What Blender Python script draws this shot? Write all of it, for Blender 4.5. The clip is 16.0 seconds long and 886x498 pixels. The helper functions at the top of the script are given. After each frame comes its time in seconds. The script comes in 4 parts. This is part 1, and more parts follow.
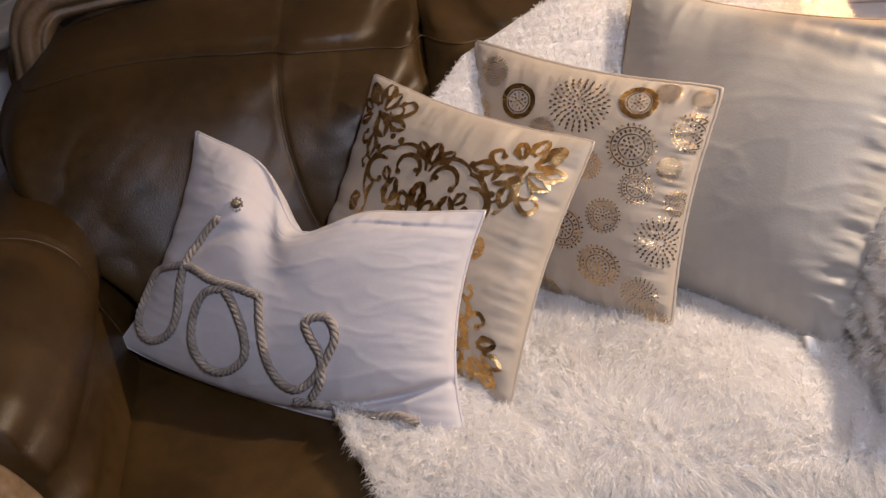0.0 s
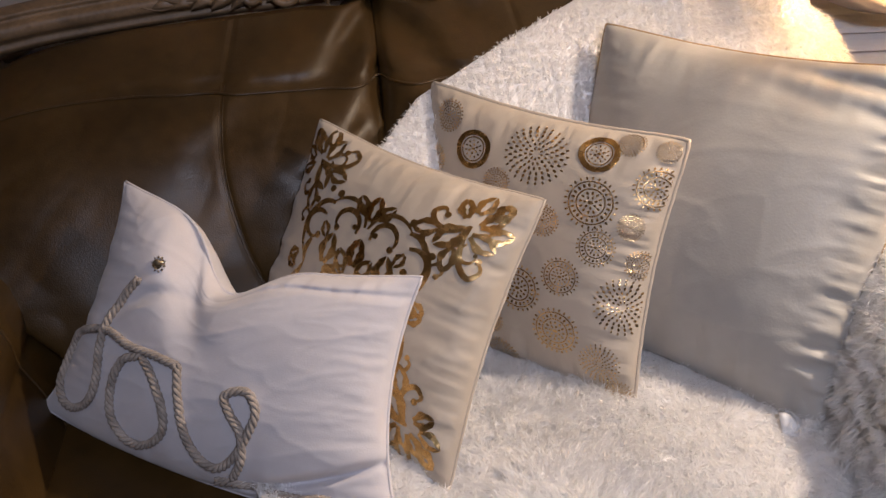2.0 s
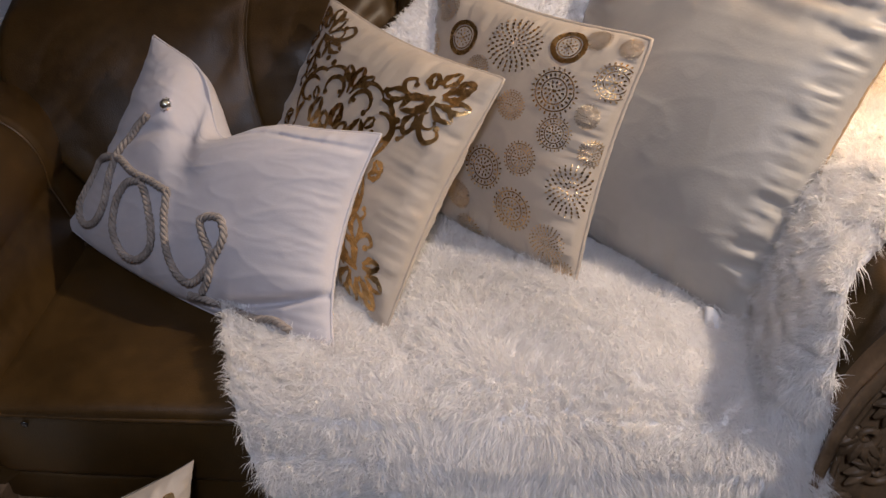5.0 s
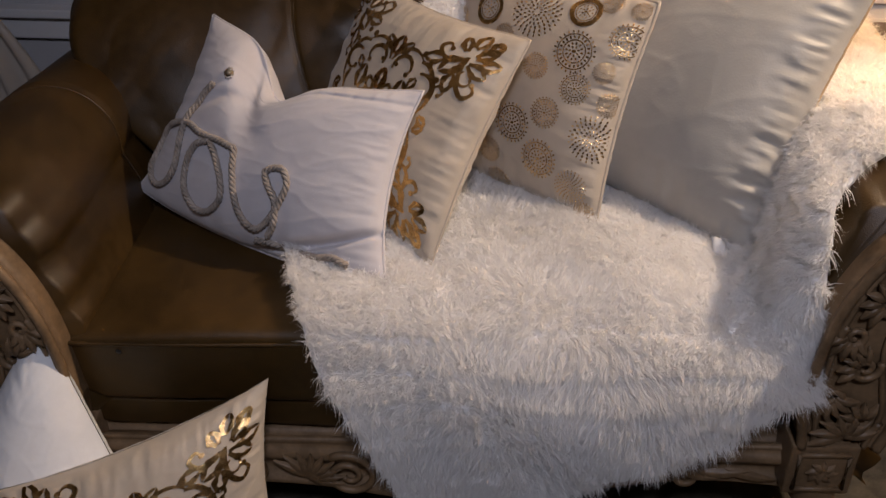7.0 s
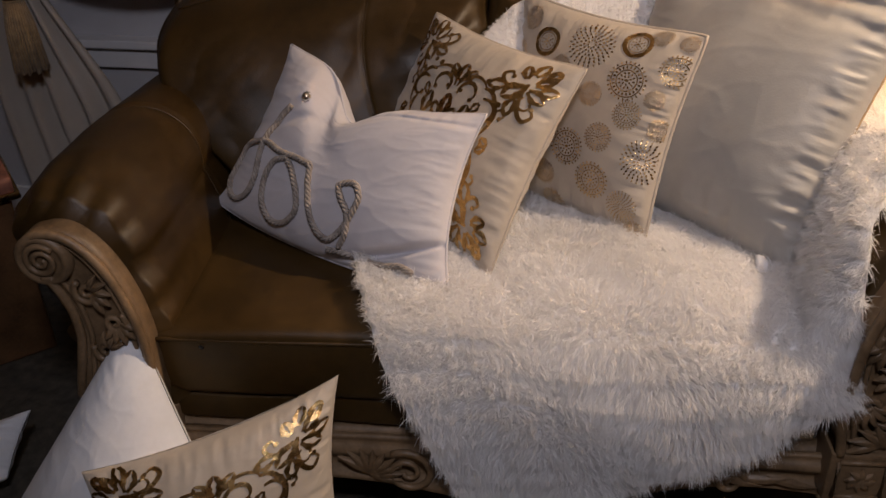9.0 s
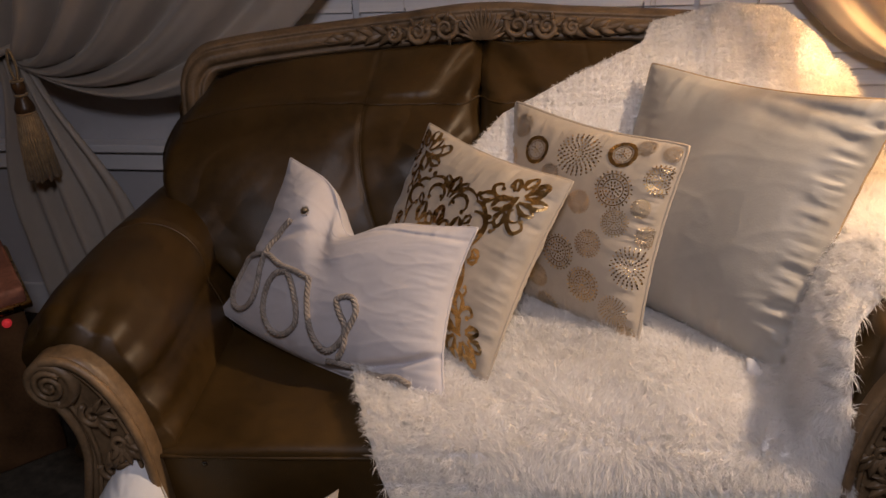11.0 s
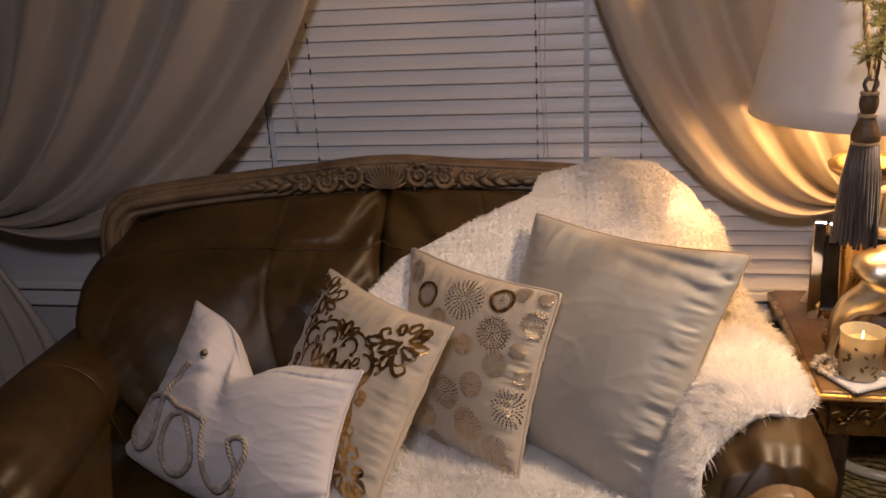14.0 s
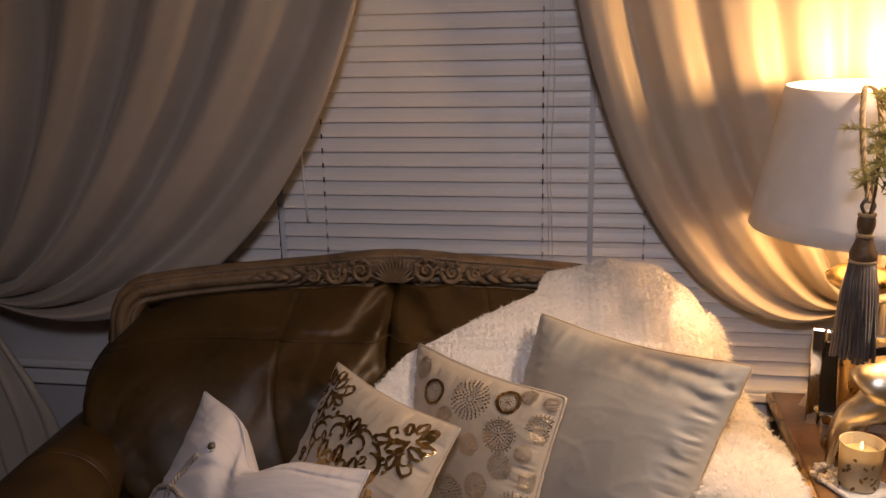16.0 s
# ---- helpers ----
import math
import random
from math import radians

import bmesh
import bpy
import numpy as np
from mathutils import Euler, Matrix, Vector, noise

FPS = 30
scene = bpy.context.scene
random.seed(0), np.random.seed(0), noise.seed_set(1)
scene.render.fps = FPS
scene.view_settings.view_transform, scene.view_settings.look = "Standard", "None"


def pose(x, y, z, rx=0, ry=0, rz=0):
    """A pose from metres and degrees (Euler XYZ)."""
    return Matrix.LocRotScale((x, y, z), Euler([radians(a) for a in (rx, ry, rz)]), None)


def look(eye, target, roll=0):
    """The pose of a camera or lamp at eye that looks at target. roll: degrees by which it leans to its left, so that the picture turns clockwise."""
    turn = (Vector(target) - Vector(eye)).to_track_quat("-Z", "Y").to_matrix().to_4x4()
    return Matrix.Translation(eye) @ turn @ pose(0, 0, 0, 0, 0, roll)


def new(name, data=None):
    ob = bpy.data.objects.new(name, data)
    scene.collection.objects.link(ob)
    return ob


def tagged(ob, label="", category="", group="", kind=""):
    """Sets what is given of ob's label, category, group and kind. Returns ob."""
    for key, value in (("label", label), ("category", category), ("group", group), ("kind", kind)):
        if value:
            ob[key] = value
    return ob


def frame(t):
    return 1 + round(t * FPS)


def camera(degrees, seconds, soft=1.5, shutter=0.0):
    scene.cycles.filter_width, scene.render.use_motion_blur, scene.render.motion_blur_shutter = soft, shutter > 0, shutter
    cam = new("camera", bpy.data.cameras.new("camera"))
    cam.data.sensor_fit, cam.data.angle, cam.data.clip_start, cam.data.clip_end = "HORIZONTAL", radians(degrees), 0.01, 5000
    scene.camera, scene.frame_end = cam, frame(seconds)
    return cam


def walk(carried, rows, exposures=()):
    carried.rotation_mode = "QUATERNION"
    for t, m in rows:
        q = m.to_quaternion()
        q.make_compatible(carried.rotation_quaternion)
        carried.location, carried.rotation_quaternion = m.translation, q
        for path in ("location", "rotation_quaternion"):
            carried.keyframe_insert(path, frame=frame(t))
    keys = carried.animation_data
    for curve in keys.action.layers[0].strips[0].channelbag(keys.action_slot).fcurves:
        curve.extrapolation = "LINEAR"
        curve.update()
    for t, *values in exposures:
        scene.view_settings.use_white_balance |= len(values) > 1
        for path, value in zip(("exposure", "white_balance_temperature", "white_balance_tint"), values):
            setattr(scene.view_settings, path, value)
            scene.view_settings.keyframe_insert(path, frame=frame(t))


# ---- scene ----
cam = camera(53.7, 16.0)
PATH = [
    (0, (0.014, 0.029, 1.538), (0.046, 1.721, 0.472), -2.2),
    (0.5, (0.025, 0.062, 1.547), (0.039, 1.761, 0.492), -2.5),
    (1, (0.063, 0.104, 1.55), (0.06, 1.807, 0.502), -2.9),
    (1.5, (0.104, 0.152, 1.55), (0.095, 1.857, 0.504), -2.8),
    (2, (0.154, 0.171, 1.545), (0.121, 1.873, 0.494), -2.9),
    (2.5, (0.191, 0.194, 1.536), (0.144, 1.89, 0.478), -2.5),
    (3, (0.221, 0.202, 1.545), (0.153, 1.902, 0.495), -2.5),
    (3.5, (0.285, 0.157, 1.527), (0.196, 1.854, 0.473), -1.2),
    (4, (0.362, 0.078, 1.502), (0.188, 1.761, 0.436), -0.4),
    (4.5, (0.397, 0.032, 1.482), (0.166, 1.692, 0.391), -0.4),
    (5, (0.406, -0.004, 1.474), (0.121, 1.636, 0.366), -0.6),
    (5.2, (0.407, -0.012, 1.477), (0.112, 1.616, 0.352), -0.8),
    (7.3, (0.376, -0.267, 1.492), (0.074, 1.378, 0.396), -2.3),
    (7.5, (0.365, -0.293, 1.489), (0.063, 1.364, 0.411), -2.2),
    (8, (0.362, -0.341, 1.496), (0.045, 1.333, 0.449), -2.1),
    (8.2, (0.355, -0.363, 1.497), (0.019, 1.317, 0.464), -2.1),
    (10.3, (0.402, -0.342, 1.581), (-0.041, 1.329, 0.576), -3.8),
    (10.5, (0.408, -0.335, 1.599), (-0.039, 1.344, 0.608), -4.3),
    (10.9, (0.404, -0.338, 1.622), (-0.023, 1.379, 0.69), -4.3),
    (11, (0.404, -0.342, 1.625), (-0.02, 1.389, 0.717), -4.3),
    (11.5, (0.41, -0.352, 1.649), (0.007, 1.417, 0.806), -4.4),
    (12, (0.43, -0.344, 1.658), (0.046, 1.444, 0.849), -4.5),
    (12.5, (0.472, -0.33, 1.683), (0.105, 1.479, 0.912), -4.2),
    (13, (0.525, -0.346, 1.696), (0.167, 1.472, 0.944), -4.1),
    (13.5, (0.567, -0.379, 1.701), (0.216, 1.45, 0.971), -3.6),
    (14, (0.593, -0.393, 1.713), (0.236, 1.459, 1.048), -3.2),
    (14.5, (0.605, -0.41, 1.736), (0.253, 1.469, 1.149), -2.9),
    (15, (0.592, -0.431, 1.758), (0.25, 1.458, 1.197), -2.5),
    (15.5, (0.568, -0.433, 1.776), (0.231, 1.462, 1.231), -1.9),
    (16, (0.562, -0.423, 1.801), (0.22, 1.478, 1.283), -1.4),
]
EXPOSURES = [(0.0, 0.02, 5900, 9), (3.5, -0.22, 5650, 8), (5.0, -0.32, 5700, 8), (8.0, -0.46, 6200, 10), (11.0, -0.5, 6650, 12), (13.5, -0.6, 6800, 14), (16.0, -0.72, 6900, 15)]
walk(cam, [(t, look(eye, target, roll)) for t, eye, target, roll in PATH], exposures=EXPOSURES)

# ---- light ----
world = bpy.data.worlds.new("world")
scene.world = world
world.use_nodes = True
world.node_tree.nodes["Background"].inputs[0].default_value = (0.02, 0.03, 0.06, 1)
world.node_tree.nodes["Background"].inputs[1].default_value = 0.3


def lamp(name, kind, power, colour, m, **props):
    data = bpy.data.lights.new(name, kind)
    data.energy, data.color = power, colour
    if "size" in props:
        data.shape, data.size, data.size_y = "RECTANGLE", props["size"], props.get("size_y", props["size"])
    if "cone" in props:
        data.spot_size, data.spot_blend = radians(props["cone"]), 0.95
    if "radius" in props:
        data.shadow_soft_size = props["radius"]
    ob = new(name, data)
    ob.matrix_world = m
    return ob


LAMP = Vector((1.185, 1.70, 0.0))
for bulb_z, watts in ((1.65, 34), (1.41, 10)):
    lamp("bulb_light", "POINT", watts, (1.0, 0.57, 0.22), pose(LAMP.x, LAMP.y, bulb_z), radius=0.045)
lamp("unseen_warm_light", "SPOT", 235, (1.0, 0.74, 0.51), look((1.72, 1.22, 2.36), (0.42, 1.05, 0.60)), radius=0.05, cone=66)
lamp("ceiling_spot_light", "SPOT", 101, (0.90, 0.88, 1.0), look((0.60, -0.65, 2.47), (0.42, 1.35, 0.65)), radius=0.14, cone=108)

# ---- helpers of this scene ----
def mat(name, colour, rough=0.6, metal=0.0, var=0.12, scale=8.0, bump=0.0, bump_scale=200.0, coat=0.0, sheen=0.0, spread=None, through_light=0.0, rough_var=0.0, kind="noise"):
    m = bpy.data.materials.new(name)
    m.use_nodes = True
    nt = m.node_tree
    n, l = nt.nodes, nt.links
    b = n["Principled BSDF"]
    b.inputs["Roughness"].default_value, b.inputs["Metallic"].default_value = rough, metal
    b.inputs["Coat Weight"].default_value, b.inputs["Coat Roughness"].default_value = coat, 0.3
    b.inputs["Sheen Weight"].default_value = sheen
    tc = n.new("ShaderNodeTexCoord")
    big, fine = n.new("ShaderNodeTexNoise"), n.new("ShaderNodeTexNoise")
    big.inputs["Scale"].default_value, big.inputs["Detail"].default_value = scale, 6
    fine.inputs["Scale"].default_value, fine.inputs["Detail"].default_value = scale * 9, 4
    mix = n.new("ShaderNodeMath")
    mix.operation = "MULTIPLY_ADD"
    mix.inputs[1].default_value = 0.35
    l.new(tc.outputs["Object"], big.inputs["Vector"])
    l.new(tc.outputs["Object"], fine.inputs["Vector"])
    l.new(fine.outputs["Fac"], mix.inputs[0])
    l.new(big.outputs["Fac"], mix.inputs[2])
    ramp = n.new("ShaderNodeValToRGB")
    lo = [c * (1 - var * 1.6) for c in colour]
    hi = list(spread) if spread else [min(1, c * (1 + var)) for c in colour]
    ramp.color_ramp.elements[0].position, ramp.color_ramp.elements[1].position = 0.42, 0.92
    ramp.color_ramp.elements[0].color, ramp.color_ramp.elements[1].color = (*lo, 1), (*hi, 1)
    l.new(mix.outputs[0], ramp.inputs[0])
    l.new(ramp.outputs[0], b.inputs["Base Color"])
    if rough_var:
        mr = n.new("ShaderNodeMapRange")
        mr.inputs["From Min"].default_value, mr.inputs["From Max"].default_value = 0.4, 0.95
        mr.inputs["To Min"].default_value, mr.inputs["To Max"].default_value = rough - rough_var, rough + rough_var
        l.new(mix.outputs[0], mr.inputs["Value"])
        l.new(mr.outputs[0], b.inputs["Roughness"])
    if bump:
        bp = n.new("ShaderNodeBump")
        bp.inputs["Strength"].default_value, bp.inputs["Distance"].default_value = bump, 0.002
        if kind == "voronoi":
            t = n.new("ShaderNodeTexVoronoi")
            t.inputs["Scale"].default_value = bump_scale
            l.new(tc.outputs["Object"], t.inputs["Vector"])
            l.new(t.outputs["Distance"], bp.inputs["Height"])
        elif kind == "weave":
            w1, w2, ad = n.new("ShaderNodeTexWave"), n.new("ShaderNodeTexWave"), n.new("ShaderNodeMath")
            w2.bands_direction = "Z"
            for w in (w1, w2):
                w.inputs["Scale"].default_value, w.inputs["Distortion"].default_value = bump_scale, 1.5
                l.new(tc.outputs["Object"], w.inputs["Vector"])
            l.new(w1.outputs["Fac"], ad.inputs[0])
            l.new(w2.outputs["Fac"], ad.inputs[1])
            l.new(ad.outputs[0], bp.inputs["Height"])
        else:
            t = n.new("ShaderNodeTexNoise")
            t.inputs["Scale"].default_value, t.inputs["Detail"].default_value = bump_scale, 5
            l.new(tc.outputs["Object"], t.inputs["Vector"])
            l.new(t.outputs["Fac"], bp.inputs["Height"])
        l.new(bp.outputs[0], b.inputs["Normal"])
    if through_light:
        tr, ms = n.new("ShaderNodeBsdfTranslucent"), n.new("ShaderNodeMixShader")
        ms.inputs[0].default_value = through_light
        l.new(ramp.outputs[0], tr.inputs["Color"])
        l.new(b.outputs[0], ms.inputs[1])
        l.new(tr.outputs[0], ms.inputs[2])
        l.new(ms.outputs[0], n["Material Output"].inputs["Surface"])
    return m


def glow(name, colour, strength):
    m = bpy.data.materials.new(name)
    m.use_nodes = True
    b = m.node_tree.nodes["Principled BSDF"]
    b.inputs["Base Color"].default_value = (*colour, 1)
    b.inputs["Emission Color"].default_value, b.inputs["Emission Strength"].default_value = (*colour, 1), strength
    return m


def glass_mat(name, colour=(1, 1, 1), rough=0.02):
    m = bpy.data.materials.new(name)
    m.use_nodes = True
    b = m.node_tree.nodes["Principled BSDF"]
    b.inputs["Base Color"].default_value = (*colour, 1)
    b.inputs["Transmission Weight"].default_value, b.inputs["Roughness"].default_value, b.inputs["IOR"].default_value = 1.0, rough, 1.45
    return m


LEATHER = mat("leather", (0.050, 0.026, 0.0050), 0.44, var=0.34, scale=5, bump=0.16, bump_scale=420, coat=0.0, rough_var=0.09, kind="voronoi")
WOOD = mat("carved_wood", (0.20, 0.128, 0.068), 0.45, var=0.35, scale=14, bump=0.35, bump_scale=120, rough_var=0.08)
DARKWOOD = mat("dark_wood", (0.12, 0.062, 0.028), 0.35, var=0.35, scale=12, bump=0.2, bump_scale=150)
POLISHED = mat("polished_wood", (0.15, 0.085, 0.04), 0.16, var=0.35, scale=10, bump=0.05, bump_scale=120, coat=0.5)
LINEN = mat("white_linen", (0.59, 0.565, 0.59), 0.85, var=0.04, scale=10, bump=0.12, bump_scale=420, sheen=0.15)
COTTON = mat("white_cotton", (0.76, 0.77, 0.80), 0.9, var=0.05, scale=8, bump=0.10, bump_scale=350)
CHAMPAGNE = mat("champagne_satin", (0.47, 0.405, 0.33), 0.5, var=0.07, scale=7, bump=0.15, bump_scale=300, sheen=0.25, kind="weave")
IVORY = mat("ivory_satin", (0.385, 0.365, 0.335), 0.5, var=0.06, scale=6, bump=0.15, bump_scale=260, sheen=0.25)
FOIL = mat("gold_foil", (0.64, 0.42, 0.18), 0.25, metal=1.0, var=0.2, scale=60, bump=0.3, bump_scale=500, rough_var=0.1)
ROPE = mat("jute_rope", (0.36, 0.31, 0.27), 0.9, var=0.25, scale=40, bump=0.6, bump_scale=500)
FUR = mat("white_fur", (0.95, 0.94, 0.935), 0.7, var=0.02, scale=12, through_light=0.5)
FURBASE = mat("fur_backing", (0.94, 0.93, 0.925), 0.9, var=0.02, scale=20, bump=0.5, bump_scale=90)
CURTAIN = mat("taupe_satin_curtain", (0.56, 0.495, 0.425), 0.45, var=0.05, scale=5, bump=0.1, bump_scale=400, sheen=0.3, through_light=0.18)
SLAT = mat("white_blind_slat", (0.78, 0.77, 0.78), 0.4, var=0.03, scale=6)
WALLP = mat("wall_paint", (0.55, 0.54, 0.56), 0.8, var=0.05, scale=3, bump=0.1, bump_scale=300)
TRIMP = mat("trim_paint", (0.78, 0.77, 0.78), 0.35, var=0.04, scale=5)
CARPET = mat("carpet", (0.07, 0.06, 0.045), 0.95, var=0.35, scale=30, bump=1.0, bump_scale=500)
CEIL = mat("ceiling_paint", (0.75, 0.75, 0.75), 0.9, var=0.04, scale=3)
SHADE = mat("lamp_shade_fabric", (0.80, 0.76, 0.74), 0.8, var=0.03, scale=20, bump=0.15, bump_scale=500, kind="weave", through_light=0.03)
REDCLOTH = mat("red_brown_cloth", (0.30, 0.125, 0.085), 0.7, var=0.4, scale=9, bump=0.3, bump_scale=200)
BRASS = mat("antique_brass", (0.70, 0.47, 0.20), 0.3, metal=1.0, var=0.2, scale=25, rough_var=0.1)
SILVER = mat("champagne_metal", (0.80, 0.73, 0.60), 0.33, metal=1.0, var=0.1, scale=20, bump=0.2, bump_scale=40)
CHROME = mat("mirror_chrome", (0.85, 0.85, 0.86), 0.05, metal=1.0, var=0.03, scale=10)
BLACK = mat("black_satin", (0.012, 0.012, 0.014), 0.25, var=0.2, scale=10)
CORD = mat("blind_cord", (0.75, 0.73, 0.72), 0.8, var=0.05, scale=50)
SLOTSHADE = mat("slot_shade_colour", (0.05, 0.05, 0.055), 0.8, var=0.1, scale=50)
TASSEL = mat("tassel_thread", (0.42, 0.29, 0.15), 0.6, var=0.25, scale=60, sheen=0.3)
BRONZE = mat("bronze_thread", (0.13, 0.075, 0.035), 0.5, var=0.3, scale=60, bump=0.6, bump_scale=300)
GREYTASSEL = mat("grey_tassel_thread", (0.075, 0.058, 0.052), 0.45, var=0.25, scale=60, sheen=0.3)
WAX = mat("candle_wax", (0.85, 0.72, 0.42), 0.5, var=0.05, scale=20, through_light=0.3)
LEAF = mat("dry_green_leaf", (0.56, 0.50, 0.20), 0.6, var=0.35, scale=40, through_light=0.2)
TWIG = mat("twig", (0.14, 0.08, 0.04), 0.8, var=0.3, scale=60)
PEARL = mat("clear_bead", (0.74, 0.70, 0.64), 0.05, var=0.3, scale=60, coat=0.6, through_light=0.5)
GLASS = glass_mat("window_glass", (0.9, 0.95, 1.0))
CERAMIC = mat("cream_ceramic", (0.72, 0.62, 0.42), 0.3, var=0.08, scale=10)
WICKER = mat("golden_wicker", (0.42, 0.29, 0.09), 0.5, var=0.3, scale=40)
REDGLINT = glow("red_glint_glow", (1.0, 0.05, 0.06), 0.3)
JAR = mat("frosted_cream_glass", (0.82, 0.74, 0.55), 0.25, var=0.04, scale=20, through_light=0.45)
PRINT = mat("brown_print", (0.20, 0.12, 0.03), 0.6, var=0.2, scale=30)


def mesh(name, verts, faces, material, smooth=True):
    me = bpy.data.meshes.new(name)
    me.from_pydata([tuple(map(float, v)) for v in verts], [], [tuple(map(int, f)) for f in faces])
    me.materials.append(material)
    if smooth:
        me.polygons.foreach_set("use_smooth", [True] * len(me.polygons))
    return me


def place(ob, parent):
    if parent is not None:
        ob.parent = parent
    return ob


def part(name, geo, material, parent=None, label="", smooth=True):
    """One mesh object from (verts, faces) or from a bmesh."""
    if isinstance(geo, tuple):
        me = mesh(name, geo[0], geo[1], material, smooth)
    else:
        me = bpy.data.meshes.new(name)
        geo.to_mesh(me)
        geo.free()
        me.materials.append(material)
        if smooth:
            me.polygons.foreach_set("use_smooth", [True] * len(me.polygons))
    ob = place(new(name, me), parent)
    if label:
        ob["label"] = label
    return ob


def thing(name, label, category, m=None, group="", kind=""):
    ob = new(name)
    ob.empty_display_size = 0.05
    if m is not None:
        ob.matrix_world = m
    return tagged(ob, label, category, group, kind)


def join(*geos):
    verts, faces = [], []
    for v, f in geos:
        k = len(verts)
        verts.extend(v)
        faces.extend([tuple(i + k for i in q) for q in f])
    return verts, faces


def grid(fn, nu, nv, closed_u=False, closed_v=False):
    verts = [fn(i / (nu if closed_u else nu - 1), j / (nv if closed_v else nv - 1)) for i in range(nu) for j in range(nv)]
    faces = []
    for i in range(nu if closed_u else nu - 1):
        for j in range(nv if closed_v else nv - 1):
            a, b = i, (i + 1) % nu
            c, d = j, (j + 1) % nv
            faces.append((a * nv + c, b * nv + c, b * nv + d, a * nv + d))
    return verts, faces


def shell(geo, thick):
    """A sheet of quads given thickness along its vertex normals."""
    v = np.array([tuple(p) for p in geo[0]], float)
    f = np.array(geo[1])
    nrm = np.zeros_like(v)
    fn = np.cross(v[f[:, 2]] - v[f[:, 0]], v[f[:, 3]] - v[f[:, 1]])
    for k in range(4):
        np.add.at(nrm, f[:, k], fn)
    nrm /= np.linalg.norm(nrm, axis=1)[:, None] + 1e-12
    n = len(v)
    faces = [tuple(q) for q in f] + [tuple(q[::-1] + n) for q in f]
    count = {}
    for q in f:
        for a, b in zip(q, np.roll(q, -1)):
            count[(a, b)] = 1
    for a, b in count:
        if (b, a) not in count:
            faces.append((b, a, a + n, b + n))
    return [tuple(p) for p in v] + [tuple(p) for p in v - nrm * thick], faces


def lathe(profile, n=28, centre=(0, 0, 0)):
    c = Vector(centre)
    verts, faces = [], []
    for r, z in profile:
        for k in range(n):
            a = 2 * math.pi * k / n
            verts.append((c.x + r * math.cos(a), c.y + r * math.sin(a), c.z + z))
    for i in range(len(profile) - 1):
        for k in range(n):
            q = (k + 1) % n
            faces.append((i * n + k, i * n + q, (i + 1) * n + q, (i + 1) * n + k))
    faces.append(tuple(range(n))[::-1])
    faces.append(tuple((len(profile) - 1) * n + k for k in range(n)))
    return verts, faces


def tube(points, radius, n=8, up=(0, 0, 1), flat=1.0, twist=0.0):
    """A tube along points; radius is a number or a function of 0..1; flat squashes it along the second axis."""
    P = [Vector(p) for p in points]
    verts, faces = [], []
    N = len(P)
    ref = Vector(up)
    for i, p in enumerate(P):
        d = (P[min(i + 1, N - 1)] - P[max(i - 1, 0)]).normalized()
        a = d.cross(ref)
        if a.length < 1e-4:
            a = d.cross(Vector((1, 0.1, 0)))
        a.normalize()
        b = d.cross(a).normalized()
        ref = b * -1 if b.dot(ref) < 0 else b
        r = radius(i / (N - 1)) if callable(radius) else radius
        for k in range(n):
            t = 2 * math.pi * k / n + twist * i
            verts.append(p + a * (r * math.cos(t)) + b * (r * flat * math.sin(t)))
    for i in range(N - 1):
        for k in range(n):
            q = (k + 1) % n
            faces.append((i * n + k, i * n + q, (i + 1) * n + q, (i + 1) * n + k))
    faces.append(tuple(range(n))[::-1])
    faces.append(tuple((N - 1) * n + k for k in range(n)))
    return verts, faces


def smooth_line(points, n):
    """Catmull-Rom through points, n samples."""
    P = [Vector(p) for p in points]
    P = [P[0] * 2 - P[1]] + P + [P[-1] * 2 - P[-2]]
    out = []
    m = len(P) - 3
    for k in range(n):
        x = k / (n - 1) * m
        i = min(int(x), m - 1)
        t = x - i
        a, b, c, d = P[i:i + 4]
        out.append(0.5 * (2 * b + (c - a) * t + (2 * a - 5 * b + 4 * c - d) * t * t + (3 * b - a - 3 * c + d) * t ** 3))
    return out


def lerp_list(xs, ys, x):
    return float(np.interp(x, xs, ys))


def box(x0, x1, y0, y1, z0, z1, bevel=0.0):
    bm = bmesh.new()
    bmesh.ops.create_cube(bm, size=1)
    for v in bm.verts:
        v.co = Vector(((x0 + x1) / 2 + v.co.x * (x1 - x0), (y0 + y1) / 2 + v.co.y * (y1 - y0), (z0 + z1) / 2 + v.co.z * (z1 - z0)))
    if bevel:
        bmesh.ops.bevel(bm, geom=bm.edges[:], offset=bevel, segments=2, affect="EDGES", profile=0.6)
    return bm


def rnd_noise(p, s=1.0):
    return noise.noise(Vector(p) * s)


def sstep(a, b, x):
    t = min(1, max(0, (x - a) / (b - a)))
    return t * t * (3 - 2 * t)


# ---- room ----
WALL = 2.13
floor = tagged(part("floor", box(-3.2, 3.2, -3.0, 2.4, -0.1, 0.0), CARPET, smooth=False), "dark olive brown carpet floor", "floor", kind="structure")
tagged(part("ceiling", box(-3.2, 3.2, -3.0, 2.4, 2.62, 2.72), CEIL, smooth=False), "plain white ceiling", "ceiling", kind="structure")
for nm, b in (("wall_west", (-3.3, -3.2, -3.0, 2.4, 0, 2.62)), ("wall_east", (3.2, 3.3, -3.0, 2.4, 0, 2.62)), ("wall_south", (-3.2, 3.2, -3.1, -3.0, 0, 2.62))):
    tagged(part(nm, box(*b), WALLP, smooth=False), "plain painted room wall", "wall", kind="structure")
WX0, WX1, WZ0, WZ1 = -0.98, 1.72, 0.70, 2.36
